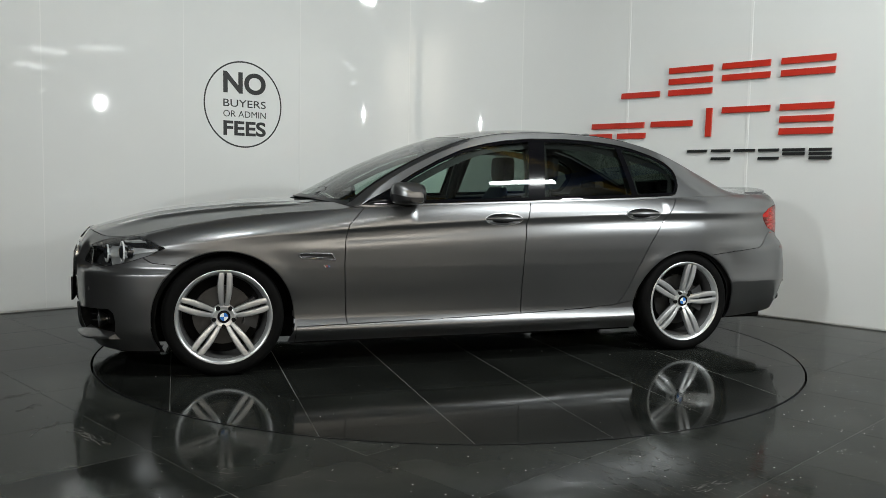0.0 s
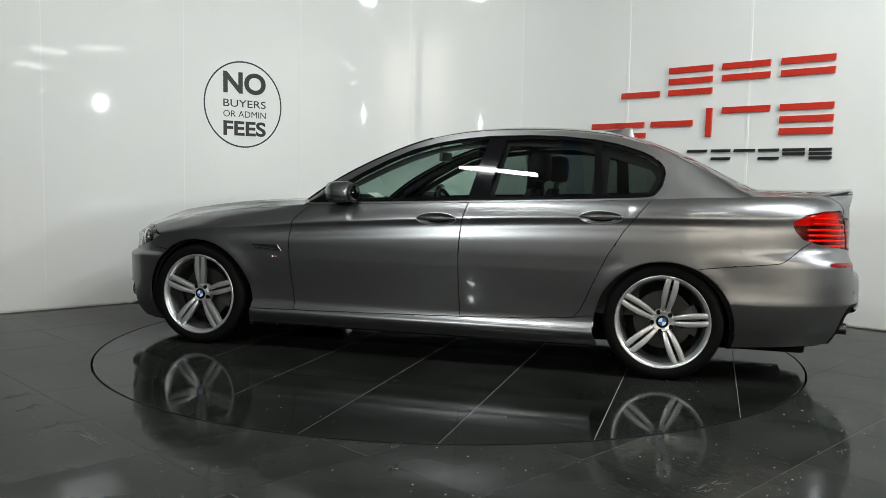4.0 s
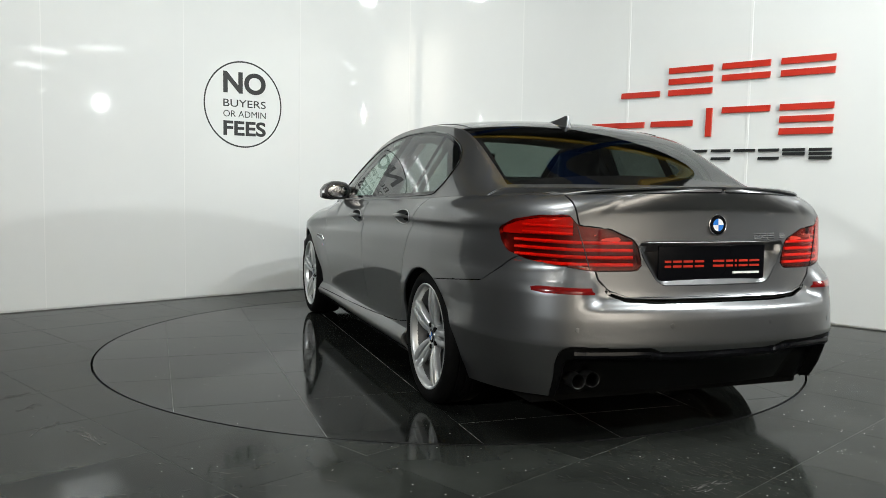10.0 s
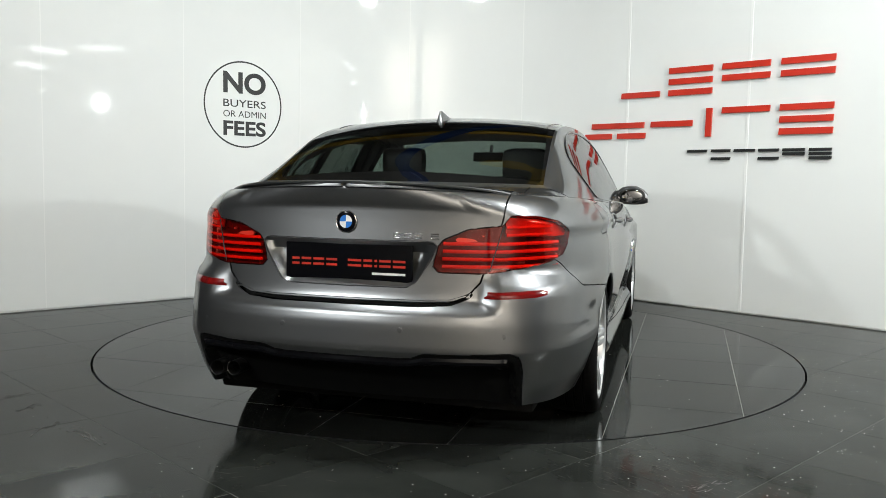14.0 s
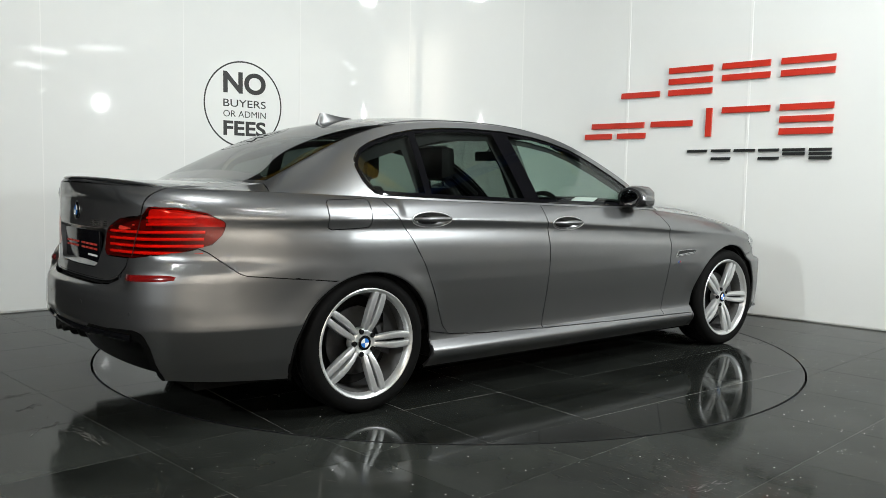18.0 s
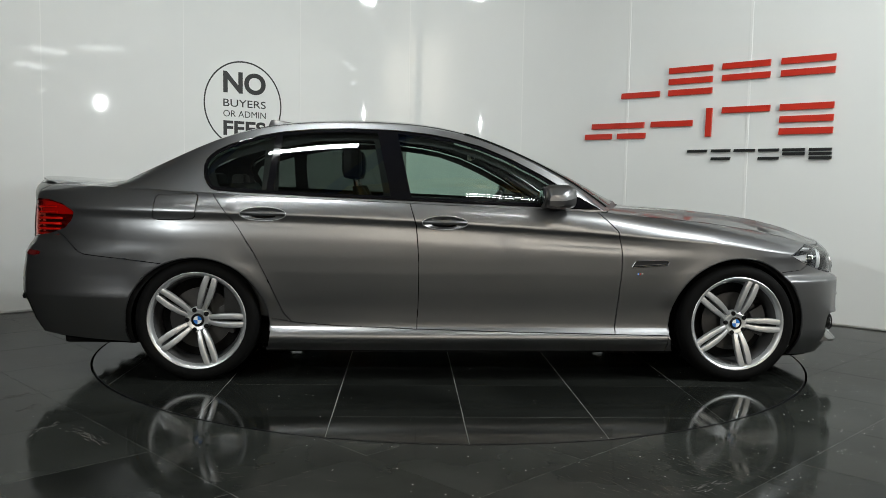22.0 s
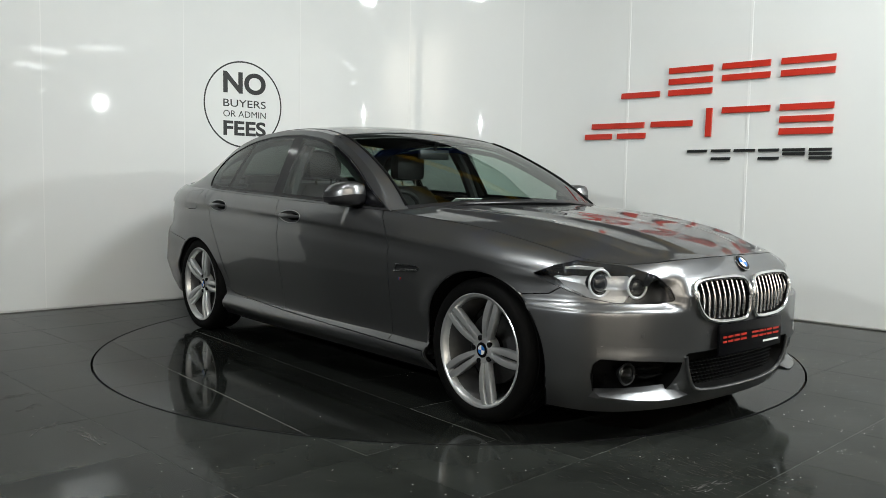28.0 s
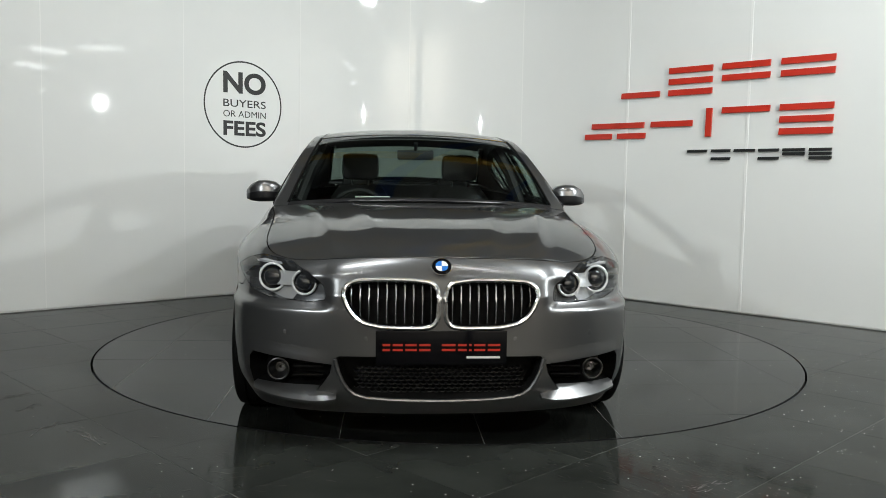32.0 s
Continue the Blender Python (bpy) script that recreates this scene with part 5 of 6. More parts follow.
for f in np.linspace(0, 1, 26):
    y = 0.432 + 0.350 * f
    z = float(np.interp(y, (0.432, 0.60, 0.765, 0.79), (0.352, 0.368, 0.378, 0.372)))
    w = 0.006 * math.sin(math.pi * (0.06 + 0.92 * f))
    n = Vector((0.97, 0.24, 0)) if y < 0.66 else Vector((0.93, 0.37, 0))
    a, high = front_at(y, z, -0.012), front_at(y, z + 0.055, 0.0004)
    mid = front_at(y, z + 0.026, w * 0.45)
    cols.append([bm.verts.new(p) for p in (a, a + n * (w + 0.012), a + n * (w + 0.013) + Vector((0, 0, 0.006)), mid, high, high - n * 0.008)])
for p, q in zip(cols, cols[1:]):
    for i in range(5):
        bm.faces.new((p[i], p[i + 1], q[i + 1], q[i]))
bmesh.ops.recalc_face_normals(bm, faces=bm.faces[:])
both("fog_brow", outward(bm, (0, 0, 0.6)), PAINT, (bumper_front, bumper_front), "overhanging edge above the fog lamp")

outward(intake, (0, 0, 0.6))
intake_back = whole("air_intake", add_bm(offset_bm(intake, 0.09), wall_bm(intake, 0.09)), MATT_BLACK, bumper_front, "black lower air intake", gap=0.0, depth=0.001)
bm = bmesh.new()
for r in range(8):
    z = 0.222 + r * 0.0165
    for k in range(-13, 14):
        y = k * 0.026 + (0.013 if r % 2 else 0)
        if abs(y) < 0.34 - 0.06 * (z < 0.245):
            x = front_at(y, z).x - 0.045
            add = [bm.verts.new((x, y + a, z + b)) for a, b in ((-0.012, -0.0025), (-0.006, -0.0075), (0.006, -0.0075), (0.012, -0.0025), (0.012, 0.0005), (0.006, -0.0045), (-0.006, -0.0045), (-0.012, 0.0005))]
            back = [bm.verts.new(v.co + Vector((-0.02, 0, 0))) for v in add]
            bm.faces.new(add)
            for i in range(8):
                bm.faces.new((add[i], back[i], back[(i + 1) % 8], add[(i + 1) % 8]))
bmesh.ops.recalc_face_normals(bm, faces=bm.faces[:])
tagged(part("mesh_grille", bm, BLACK, intake_back, "black honeycomb mesh", smooth=0), kind="stuff")
bm = tube_bm([front_at(y, z, 0.004) for y, z in [(0.425 - 0.0 * k, 0.375) for k in range(1)] + [(0.412, 0.325), (0.395, 0.285), (0.372, 0.250), (0.345, 0.228), (0.30, 0.214), (0.2, 0.206), (0.1, 0.203), (0.0, 0.202), (-0.1, 0.203), (-0.2, 0.206), (-0.30, 0.214), (-0.345, 0.228), (-0.372, 0.250), (-0.395, 0.285), (-0.412, 0.325), (-0.425, 0.375)]], 0.009, 8)
part("intake_edge", bm, PAINT, bumper_front)


def bar_plate(name, at, wide, high, face, label):
    """A dealer's plate: black board with plain red and white bars for its wording."""
    s = 1 if face > 0 else -1
    x = at.x
    plate = part(name, box_bm((min(x, x + s * 0.012), -wide / 2, at.z - high / 2), (max(x, x + s * 0.012), wide / 2, at.z + high / 2), 0.003), GLOSS_BLACK, car, label)
    f = x + s * 0.0125
    left = lambda y: y * s
    for a, b in ((-0.235, -0.205), (-0.195, -0.155), (-0.145, -0.10), (-0.09, -0.045), (0.0, 0.055), (0.065, 0.10), (0.11, 0.12), (0.13, 0.175), (0.185, 0.235)):
        for dz in (-0.008, 0.012):
            ya, yb = sorted((left(a), left(b)))
            part("red_bar", box_bm((min(f, f + s * 0.0012), ya, at.z + dz - 0.0045), (max(f, f + s * 0.0012), yb, at.z + dz + 0.0045)), RED_LETTER, plate, smooth=0)
    ya, yb = sorted((left(0.10), left(0.235)))
    part("white_bar", box_bm((min(f, f + s * 0.0012), ya, at.z - 0.042), (max(f, f + s * 0.0012), yb, at.z - 0.033)), WHITE_PAPER, plate, smooth=0)
    return plate


bar_plate("front_plate", Vector((2.302, 0, 0.432)), 0.525, 0.136, 1, "black dealer plate with red bars")
for v in recess.verts:
    v.co.x += 0.045 * min(1.0, max(0.0, -inside(RECESS, np.array([abs(v.co.y)]), np.array([v.co.z]))[0] / 0.035))
whole("plate_recess", recess, PAINT, boot, "sunk field for the number plate", gap=0.0, depth=0.004)
bar_plate("rear_plate", Vector((-2.490, 0, 0.772)), 0.525, 0.150, -1, "black dealer plate with red bars")
for v in diffuser.verts:
    v.co.x += 0.07 * min(1.0, max(0.0, (0.405 - v.co.z) / 0.03)) * min(1.0, max(0.0, (0.655 - abs(v.co.y)) / 0.03))
whole("diffuser", diffuser, APRON, bumper_rear, "black lower rear apron", gap=0.001, depth=0.02)
bm = tube_bm([tail_at(y, 0.408 + 0.014 * min(1.0, max(0.0, (abs(y) - 0.28) / 0.05)), 0.002) for y in np.linspace(-0.63, 0.63, 41)], 0.013, 8, flat=1.3)
part("apron_edge", bm, GLOSS_BLACK, bumper_rear)
for y in (0.594, 0.523):
    bm = lathe_bm([(0.031, 0.08), (0.0315, -0.02), (0.031, -0.024), (0.0285, -0.022), (0.0275, 0.07), (0.0, 0.07)], 36, "X")
    bm.transform(Matrix.Translation((tail_at(y, 0.308).x + 0.016, y, 0.308)))
    part("exhaust_tip", bm, STEEL, car, "round chrome exhaust tip")


for y, z in ((0.24, 0.535), (0.62, 0.520)):
    for s in (1, -1):
        bm = disc_bm(0.0105, 0.006, 0.0008, 20)
        bm.transform(aim(tail_at(s * y, z, 0.0003), (-1, s * 0.25 * (y > 0.5), 0)))
        part("parking_sensor", bm, PAINT, bumper_rear)
for y, z in ((0.30, 0.462), (0.63, 0.475)):
    for s in (1, -1):
        bm = disc_bm(0.0105, 0.006, 0.0008, 20)
        bm.transform(aim(front_at(s * y, z, 0.0003), (1, s * 0.3 * (y > 0.5), 0)))
        part("parking_sensor", bm, PAINT, bumper_front)


def roundel(at, way, r, parent):
    """The round maker's badge as plain shapes: dark ring, blue and white field, bright rim."""
    m = aim(at, way)
    bm = disc_bm(r, 0.006, 0.003)
    bm.transform(m)
    badge = part("badge", bm, GLOSS_BLACK, parent, "round blue and white badge")
    bm = ring_bm(r, r * 0.05)
    bm.transform(m)
    part("badge_rim", bm, CHROME, badge) if parent is car else None
    if parent is not car:
        bm.free()
    for k in range(4):
        bm = bmesh.new()
        pts = [(0, 0)] + [(math.cos(a), math.sin(a)) for a in np.linspace(k * math.pi / 2, (k + 1) * math.pi / 2, 7)]
        bm.faces.new([bm.verts.new((0.0045, a * r * 0.62, b * r * 0.62)) for a, b in pts])
        bmesh.ops.recalc_face_normals(bm, faces=bm.faces[:])
        bm.transform(m)
        if parent is car:
            part("badge_field", bm, BLUE_ENAMEL if k % 2 else WHITE_ENAMEL, badge, smooth=0)
        else:
            part("badge_field", bm, BLUE_ENAMEL if k % 2 else WHITE_ENAMEL, parent, smooth=0)


roundel(front_at(0, 0.752, 0.004), (1, 0, 0.85), 0.041, car)
roundel(tail_at(0, 0.934, 0.004), (-1, 0, 0.05), 0.041, car)
for a, b in ((-0.19, -0.222), (-0.23, -0.262), (-0.27, -0.302), (-0.335, -0.365)):
    for dz in (-0.009, 0.0, 0.009):
        p, q = tail_at(a, 0.886 + dz, 0.001), tail_at(b, 0.886 + dz, 0.001)
        part("model_bar", tube_bm([p, q], 0.0022, 6), DARK_CHROME, boot)


# ---------------------------------------------------------------- the car: trim
for (hx, hz), doors, in ((HANDLES[0], doors_front), (HANDLES[1], doors_rear)):
    pts = [side_at(hx + d, hz + 0.004, 0.004 + 0.022 * math.cos(d / 0.118 * math.pi / 2) ** 0.6) for d in np.linspace(-0.116, 0.116, 15)]
    bm = tube_bm(pts, [0.006 + 0.009 * math.cos(d / 0.12 * math.pi / 2) for d in np.linspace(-0.116, 0.116, 15)], 10, flat=1.0)
    both("door_handle", bm, PAINT, doors, "body-coloured pull handle")
    bm = tube_bm([side_at(hx + 0.122 * math.cos(a), hz + 0.037 * math.sin(a), 0.0015) for a in np.linspace(0, 2 * math.pi, 48, endpoint=False)], 0.0026, 6, closed=True)
    both("cup_edge", bm, ALLOY, doors)

for sgn, fen in ((1, fenders[0]), (-1, fenders[1])):
    frame_pts = [(0.868, 0.640), (0.892, 0.678), (1.060, 0.682), (1.078, 0.676), (1.066, 0.656)]
    bm = tube_bm([side_at(x, z, 0.003, sgn) for x, z in closed_curve(frame_pts, 60)], 0.0032, 8, closed=True)
    vent = part("side_vent", bm, DARK_CHROME, fen, "chrome-framed side vent")
    bm = bmesh.new()
    bm.faces.new([bm.verts.new(side_at(x, z, 0.0015, sgn)) for x, z in frame_pts])
    part("vent_field", bm, BLACK, vent, smooth=0)
    part("vent_bar", tube_bm([side_at(x, 0.650 + (x - 0.89) * 0.08, 0.004, sgn) for x in np.linspace(0.885, 1.06, 8)], 0.004, 8), DARK_CHROME, vent)
    for k, mat in enumerate((BLUE_ENAMEL, RED_LETTER, CHROME)):
        x = 0.905 + k * 0.011
        part("side_bar", tube_bm([side_at(x, 0.600, 0.002, sgn), side_at(x + 0.005, 0.611, 0.001, sgn)], 0.0028, 6), mat, fen)

# lip of each wheel arch and its liner
for hx in (HUB_X, -HUB_X):
    az = ARCH_Z[hx]
    arc = [(hx + (ARCH + 0.001) * math.cos(a), az + (ARCH_HIGH + 0.001) * math.sin(a)) for a in np.linspace(radians(-18), radians(198), 60)]
    arc = [(x, z) for x, z in arc if z > 0.27]
    bm = tube_bm([side_at(x, z, -0.007) for x, z in arc], 0.0065, 8)
    both("arch_lip", bm, PAINT, (car, car))
    bm = bmesh.new()
    cols = []
    for a in np.linspace(radians(-12), radians(192), 40):
        cols.append([bm.verts.new((hx + (ARCH + 0.008) * math.cos(a), y, max(0.19, az + (ARCH_HIGH + 0.008) * math.sin(a)))) for y in (min(0.895, side_at(hx + (ARCH + 0.008) * math.cos(a), max(0.2, az + (ARCH_HIGH + 0.008) * math.sin(a))).y - 0.035), 0.75, 0.60)] + [bm.verts.new((hx, 0.58, 0.30))])
    for a, b in zip(cols, cols[1:]):
        for i in range(3):
            bm.faces.new((a[i], a[i + 1], b[i + 1], b[i]))
    bmesh.ops.remove_doubles(bm, verts=bm.verts[:], dist=1e-5)
    both("arch_liner", bm, MATT_BLACK, (car, car))
for x in (1.086, -1.084):
    edge = [(side_at(x, z).y - 0.004, z) for z in np.linspace(0.215, 0.335, 12)]
    bm = bmesh.new()
    rim = [[bm.verts.new((x + dx, y, z)) for y, z in edge + [(0.74, 0.335), (0.74, 0.215)]] for dx in (-0.003, 0.003)]
    bm.faces.new(rim[0])
    bm.faces.new(rim[1])
    for i in range(len(rim[0])):
        j = (i + 1) % len(rim[0])
        bm.faces.new((rim[0][i], rim[0][j], rim[1][j], rim[1][i]))
    bmesh.ops.recalc_face_normals(bm, faces=bm.faces[:])
    both("sill_end", bm, PAINT, (car, car))
part("floor_pan", box_bm((-1.05, -0.80, 0.145), (1.05, 0.80, 0.28), 0.02), MATT_BLACK, car)
part("underbody", box_bm((-2.25, -0.70, 0.17), (2.05, 0.70, 0.30), 0.02), MATT_BLACK, car)

# boot lip spoiler and roof fin
bm = bmesh.new()
cols = []
for y in np.linspace(-0.60, 0.60, 41):
    k = abs(y) / 0.60
    x = float(np.interp(abs(y), ring[:15:-1, 3], ring[:15:-1, 2])) + 0.020
    z = float(np.interp(abs(y), ring[:15:-1, 3], ring[:15:-1, 4]))
    rise = 0.020 * (1 - k ** 6) + 0.005
    cols.append([bm.verts.new(p) for p in ((x + 0.16, y, z + 0.008), (x + 0.07, y, z + 0.010 + rise * 0.4), (x - 0.006, y, z + rise), (x - 0.012, y, z + rise - 0.004), (x - 0.010, y, z + rise - 0.010), (x + 0.030, y, z - 0.004))])
for a, b in zip(cols, cols[1:]):
    for i in range(6):
        bm.faces.new((a[i], a[(i + 1) % 6], b[(i + 1) % 6], b[i]))
bm.faces.new(cols[0][::-1])
bm.faces.new(cols[-1])
bmesh.ops.recalc_face_normals(bm, faces=bm.faces[:])
part("boot_spoiler", bm, PAINT, boot, "slim lip spoiler")
bm = bmesh.new()
cols = []
for x, h, w in ((-0.98, 0.004, 0.010), (-1.02, 0.012, 0.026), (-1.08, 0.026, 0.034), (-1.14, 0.044, 0.036), (-1.19, 0.060, 0.030), (-1.215, 0.062, 0.022), (-1.23, 0.030, 0.024), (-1.24, 0.006, 0.022)):
    z = 1.405 + 0.16 * (x + 1.24) - 0.004
    cols.append([bm.verts.new(p) for p in ((x, w, z - 0.01), (x, w * 0.5, z + h * 0.55), (x, 0.003, z + h), (x, -0.003, z + h), (x, -w * 0.5, z + h * 0.55), (x, -w, z - 0.01))])
for a, b in zip(cols, cols[1:]):
    for i in range(5):
        bm.faces.new((a[i], a[i + 1], b[i + 1], b[i]))
bm.faces.new(cols[0][::-1])
bm.faces.new(cols[-1])
bmesh.ops.recalc_face_normals(bm, faces=bm.faces[:])
part("roof_fin", bm, PAINT, roof_part, "shark-fin aerial")

# door mirrors
MIRROR_SECTIONS = [(0.825, 0.440, 1.012, 0.045, 0.036), (0.86, 0.448, 1.018, 0.082, 0.060), (0.91, 0.452, 1.022, 0.098, 0.067), (0.96, 0.448, 1.020, 0.096, 0.066), (1.005, 0.436, 1.012, 0.076, 0.052), (1.035, 0.422, 1.002, 0.042, 0.030)]


def mirror_half(upper):
    bm = bmesh.new()
    cols = []
    for y, x, z, dx, dz in MIRROR_SECTIONS:
        ring_pts = []
        for a in np.linspace(0, math.pi, 13):
            ca, sa = math.cos(a), math.sin(a)
            ring_pts.append(bm.verts.new((x + dx * (abs(ca) ** 0.5) * (1 if ca > 0 else -0.85), y, z + (dz if upper else -dz * 0.95) * sa ** 0.55)))
        cols.append(ring_pts)
    for a, b in zip(cols, cols[1:]):
        for i in range(12):
            bm.faces.new((a[i], a[i + 1], b[i + 1], b[i]))
    bm.faces.new(cols[0])
    bm.faces.new(cols[-1][::-1])
    bmesh.ops.recalc_face_normals(bm, faces=bm.faces[:])
    return bm


mirror_caps = both("door_mirror", mirror_half(True), PAINT, (car, car), "door mirror with a grey upper shell")
both("lower_shell", mirror_half(False), BLACK, mirror_caps, "black lower shell")
both("mirror_arm", tube_bm([(0.45, 0.82, 0.965), (0.44, 0.85, 0.972), (0.435, 0.895, 0.985)], [0.040, 0.032, 0.030], 10, flat=0.6), BLACK, mirror_caps)
bm = disc_bm(1.0, 0.10, 0.02, 28)
bm.transform(Matrix.Translation((0.366, 0.930, 1.018)) @ Matrix.Rotation(math.pi, 4, "Z") @ Matrix.Diagonal((0.2, 0.090, 0.058, 1)))
both("mirror_back", bm, BLACK, mirror_caps, "black frame round the mirror glass")
bm = disc_bm(1.0, 0.02, 0.03, 28)
bm.transform(Matrix.Translation((0.360, 0.930, 1.018)) @ Matrix.Rotation(math.pi, 4, "Z") @ Matrix.Diagonal((0.2, 0.072, 0.046, 1)))
both("mirror_glass", bm, MIRROR, mirror_caps)

# rounded seal that runs round the side windows
house_bm = grid_bm(house_g[:, :SIDES + 1])
house_shell = BVHTree.FromBMesh(house_bm)
house_bm.free()
seal = []
for x, z in closed_curve(DLO, 130):
    hit = house_shell.ray_cast(Vector((x, 3, z)), Vector((0, -1, 0)))[0]
    if hit:
        seal.append(hit + Vector((0, 0.001, 0)))
both("window_seal", tube_bm(seal, 0.0045, 8, closed=True), PRIVACY_BAND, (car, car), "glossy black window seal")

# wipers on the cowl
for y0, y1 in ((-0.62, 0.02), (0.02, 0.62)):
    pts = [(0.985 - 0.25 * (y / 0.8) ** 2 - 0.03, y, 0.986 - 0.03 * (y / 0.8) ** 2) for y in np.linspace(y0, y1, 12)]
    part("wiper", tube_bm(pts, 0.007, 6), BLACK, car, "black wiper blade")

both("screen_seal", tube_bm([tuple(p) for p in top[k0:k1 + 1, pillar]], 0.0085, 8), APRON, (car, car))
# bright drip strips at the ends of the roof
both("roof_strip", tube_bm([tuple(p) for p in top[k1:k2 + 1, pillar]], 0.0035, 6), BLACK, (roof_part, roof_part))
part("screen_edge", tube_bm([tuple(p + np.array([0.0, 0, 0.001])) for p in top[k1, pillar:]] + [(p[0], -p[1], p[2] + 0.001) for p in top[k1, pillar:-1][::-1]], 0.003, 6), CHROME, roof_part)


# ---------------------------------------------------------------- the car: wheels
def wheel_parts():
    tyre = lathe_bm([(0.248, 0.095), (0.258, 0.104), (0.266, 0.108), (0.285, 0.114), (0.305, 0.112), (0.320, 0.102), (0.328, 0.085), (0.3305, 0.060), (0.3255, 0.058), (0.3255, 0.051), (0.3315, 0.049), (0.332, 0.018), (0.326, 0.016), (0.326, 0.007), (0.332, 0.005),
                     (0.332, -0.020), (0.326, -0.022), (0.326, -0.030), (0.3315, -0.032), (0.328, -0.085), (0.318, -0.105), (0.285, -0.114), (0.250, -0.10)], 96)
    rim = lathe_bm([(0.262, 0.100), (0.264, 0.106), (0.259, 0.109), (0.250, 0.106), (0.244, 0.098), (0.239, 0.082), (0.236, 0.074), (0.250, 0.07), (0.262, 0.09), (0.262, 0.100)], 96)
    return tyre, rim


def spoke_bm(side):
    """One blade of a double spoke along +x, in the wheel's x-z plane; +y is the outer face."""
    bm = bmesh.new()
    cols = []
    for r, off, w, y in ((0.036, 0.0125, 0.0125, 0.068), (0.066, 0.0140, 0.0125, 0.080), (0.100, 0.0190, 0.0145, 0.090), (0.140, 0.0225, 0.0165, 0.097), (0.180, 0.0238, 0.0172, 0.101), (0.218, 0.0228, 0.0168, 0.1025), (0.238, 0.0210, 0.0160, 0.1025), (0.253, 0.0200, 0.0155, 0.101)):
        z = off * side
        cols.append([bm.verts.new(p) for p in ((r, y - 0.034, z - w * 0.85), (r, y - 0.008, z - w), (r, y - 0.001, z - w * 0.80), (r, y + 0.002, z), (r, y - 0.001, z + w * 0.80), (r, y - 0.008, z + w), (r, y - 0.034, z + w * 0.85))])
    for a, b in zip(cols, cols[1:]):
        for i in range(7):
            bm.faces.new((a[i], a[(i + 1) % 7], b[(i + 1) % 7], b[i]))
    bm.faces.new(cols[0][::-1])
    bm.faces.new(cols[-1])
    bmesh.ops.recalc_face_normals(bm, faces=bm.faces[:])
    return bm


DARK_BARREL = material("dark_grey_barrel", (0.10, 0.10, 0.10), rough=0.5, metal=0.6, vary=0.2, scale=50)
tyre_bm, rim_bm = wheel_parts()
hub_bm = lathe_bm([(0.0, 0.072), (0.036, 0.074), (0.040, 0.076), (0.056, 0.079), (0.066, 0.074), (0.071, 0.060), (0.070, 0.03), (0.0, 0.03)], 40)
sources = {"tyre": (tyre_bm, RUBBER), "rim": (rim_bm, ALLOY), "hub": (hub_bm, ALLOY)}
meshes = {}


def shared(name, bm, mat, smooth=35.0):
    me = bpy.data.meshes.new(name)
    bm.to_mesh(me)
    bm.free()
    me.materials.append(mat)
    me.polygons.foreach_set("use_smooth", [True] * len(me.polygons))
    me.set_sharp_from_angle(angle=radians(smooth))
    return me


for name, (bm, mat) in sources.items():
    meshes[name] = shared(name, bm, mat)
pairs_bm = bmesh.new()
add_bm(pairs_bm, spoke_bm(1))
meshes["spoke"] = shared("spoke", pairs_bm, ALLOY, 40)
meshes["spoke_other"] = shared("spoke", spoke_bm(-1), ALLOY, 40)
meshes["bolt"] = shared("wheel_bolt", lathe_bm([(0.0, 0.083), (0.0075, 0.083), (0.0085, 0.0795), (0.0125, 0.082), (0.0125, 0.070), (0.0, 0.070)], 12), MATT_BLACK)
meshes["brake_disc"] = shared("brake_disc", lathe_bm([(0.06, 0.0), (0.165, 0.0), (0.165, -0.026), (0.06, -0.026)], 48), STEEL)
meshes["barrel"] = shared("barrel", lathe_bm([(0.237, 0.076), (0.228, 0.055), (0.221, 0.0), (0.219, -0.09), (0.247, -0.104), (0.25, 0.07)], 64), DARK_BARREL)
meshes["drum"] = shared("wheel_back", lathe_bm([(0.0, -0.04), (0.219, -0.045), (0.219, -0.07), (0.0, -0.07)], 40), MATT_BLACK)
cal = bmesh.new()
cols = [[cal.verts.new((r * math.cos(a), y, r * math.sin(a))) for r, y in ((0.115, 0.028), (0.195, 0.024), (0.195, -0.04), (0.115, -0.04))] for a in np.linspace(radians(150), radians(205), 9)]
for a, b in zip(cols, cols[1:]):
    for i in range(4):
        cal.faces.new((a[i], a[(i + 1) % 4], b[(i + 1) % 4], b[i]))
cal.faces.new(cols[0][::-1])
cal.faces.new(cols[-1])
bmesh.ops.recalc_face_normals(cal, faces=cal.faces[:])
meshes["caliper"] = shared("brake_caliper", cal, CALIPER)
meshes["cap"] = shared("hub_cap", lathe_bm([(0.0, 0.082), (0.028, 0.081), (0.034, 0.078), (0.034, 0.07)], 32), GLOSS_BLACK)
meshes["cap_rim"] = shared("cap_rim", lathe_bm([(0.0335, 0.0775), (0.0335, 0.080), (0.0355, 0.080), (0.0355, 0.0765)], 32), CHROME)
for k, mat in enumerate((WHITE_ENAMEL, BLUE_ENAMEL)):
    bm = bmesh.new()
    for q in (0, 2):
        pts = [(0, 0)] + [(math.cos(a), math.sin(a)) for a in np.linspace((q + k) * math.pi / 2, (q + k + 1) * math.pi / 2, 7)]
        bm.faces.new([bm.verts.new((a * 0.022, 0.0835, b * 0.022)) for a, b in pts])
    bmesh.ops.recalc_face_normals(bm, faces=bm.faces[:])
    meshes["field%d" % k] = shared("cap_field", bm, mat)


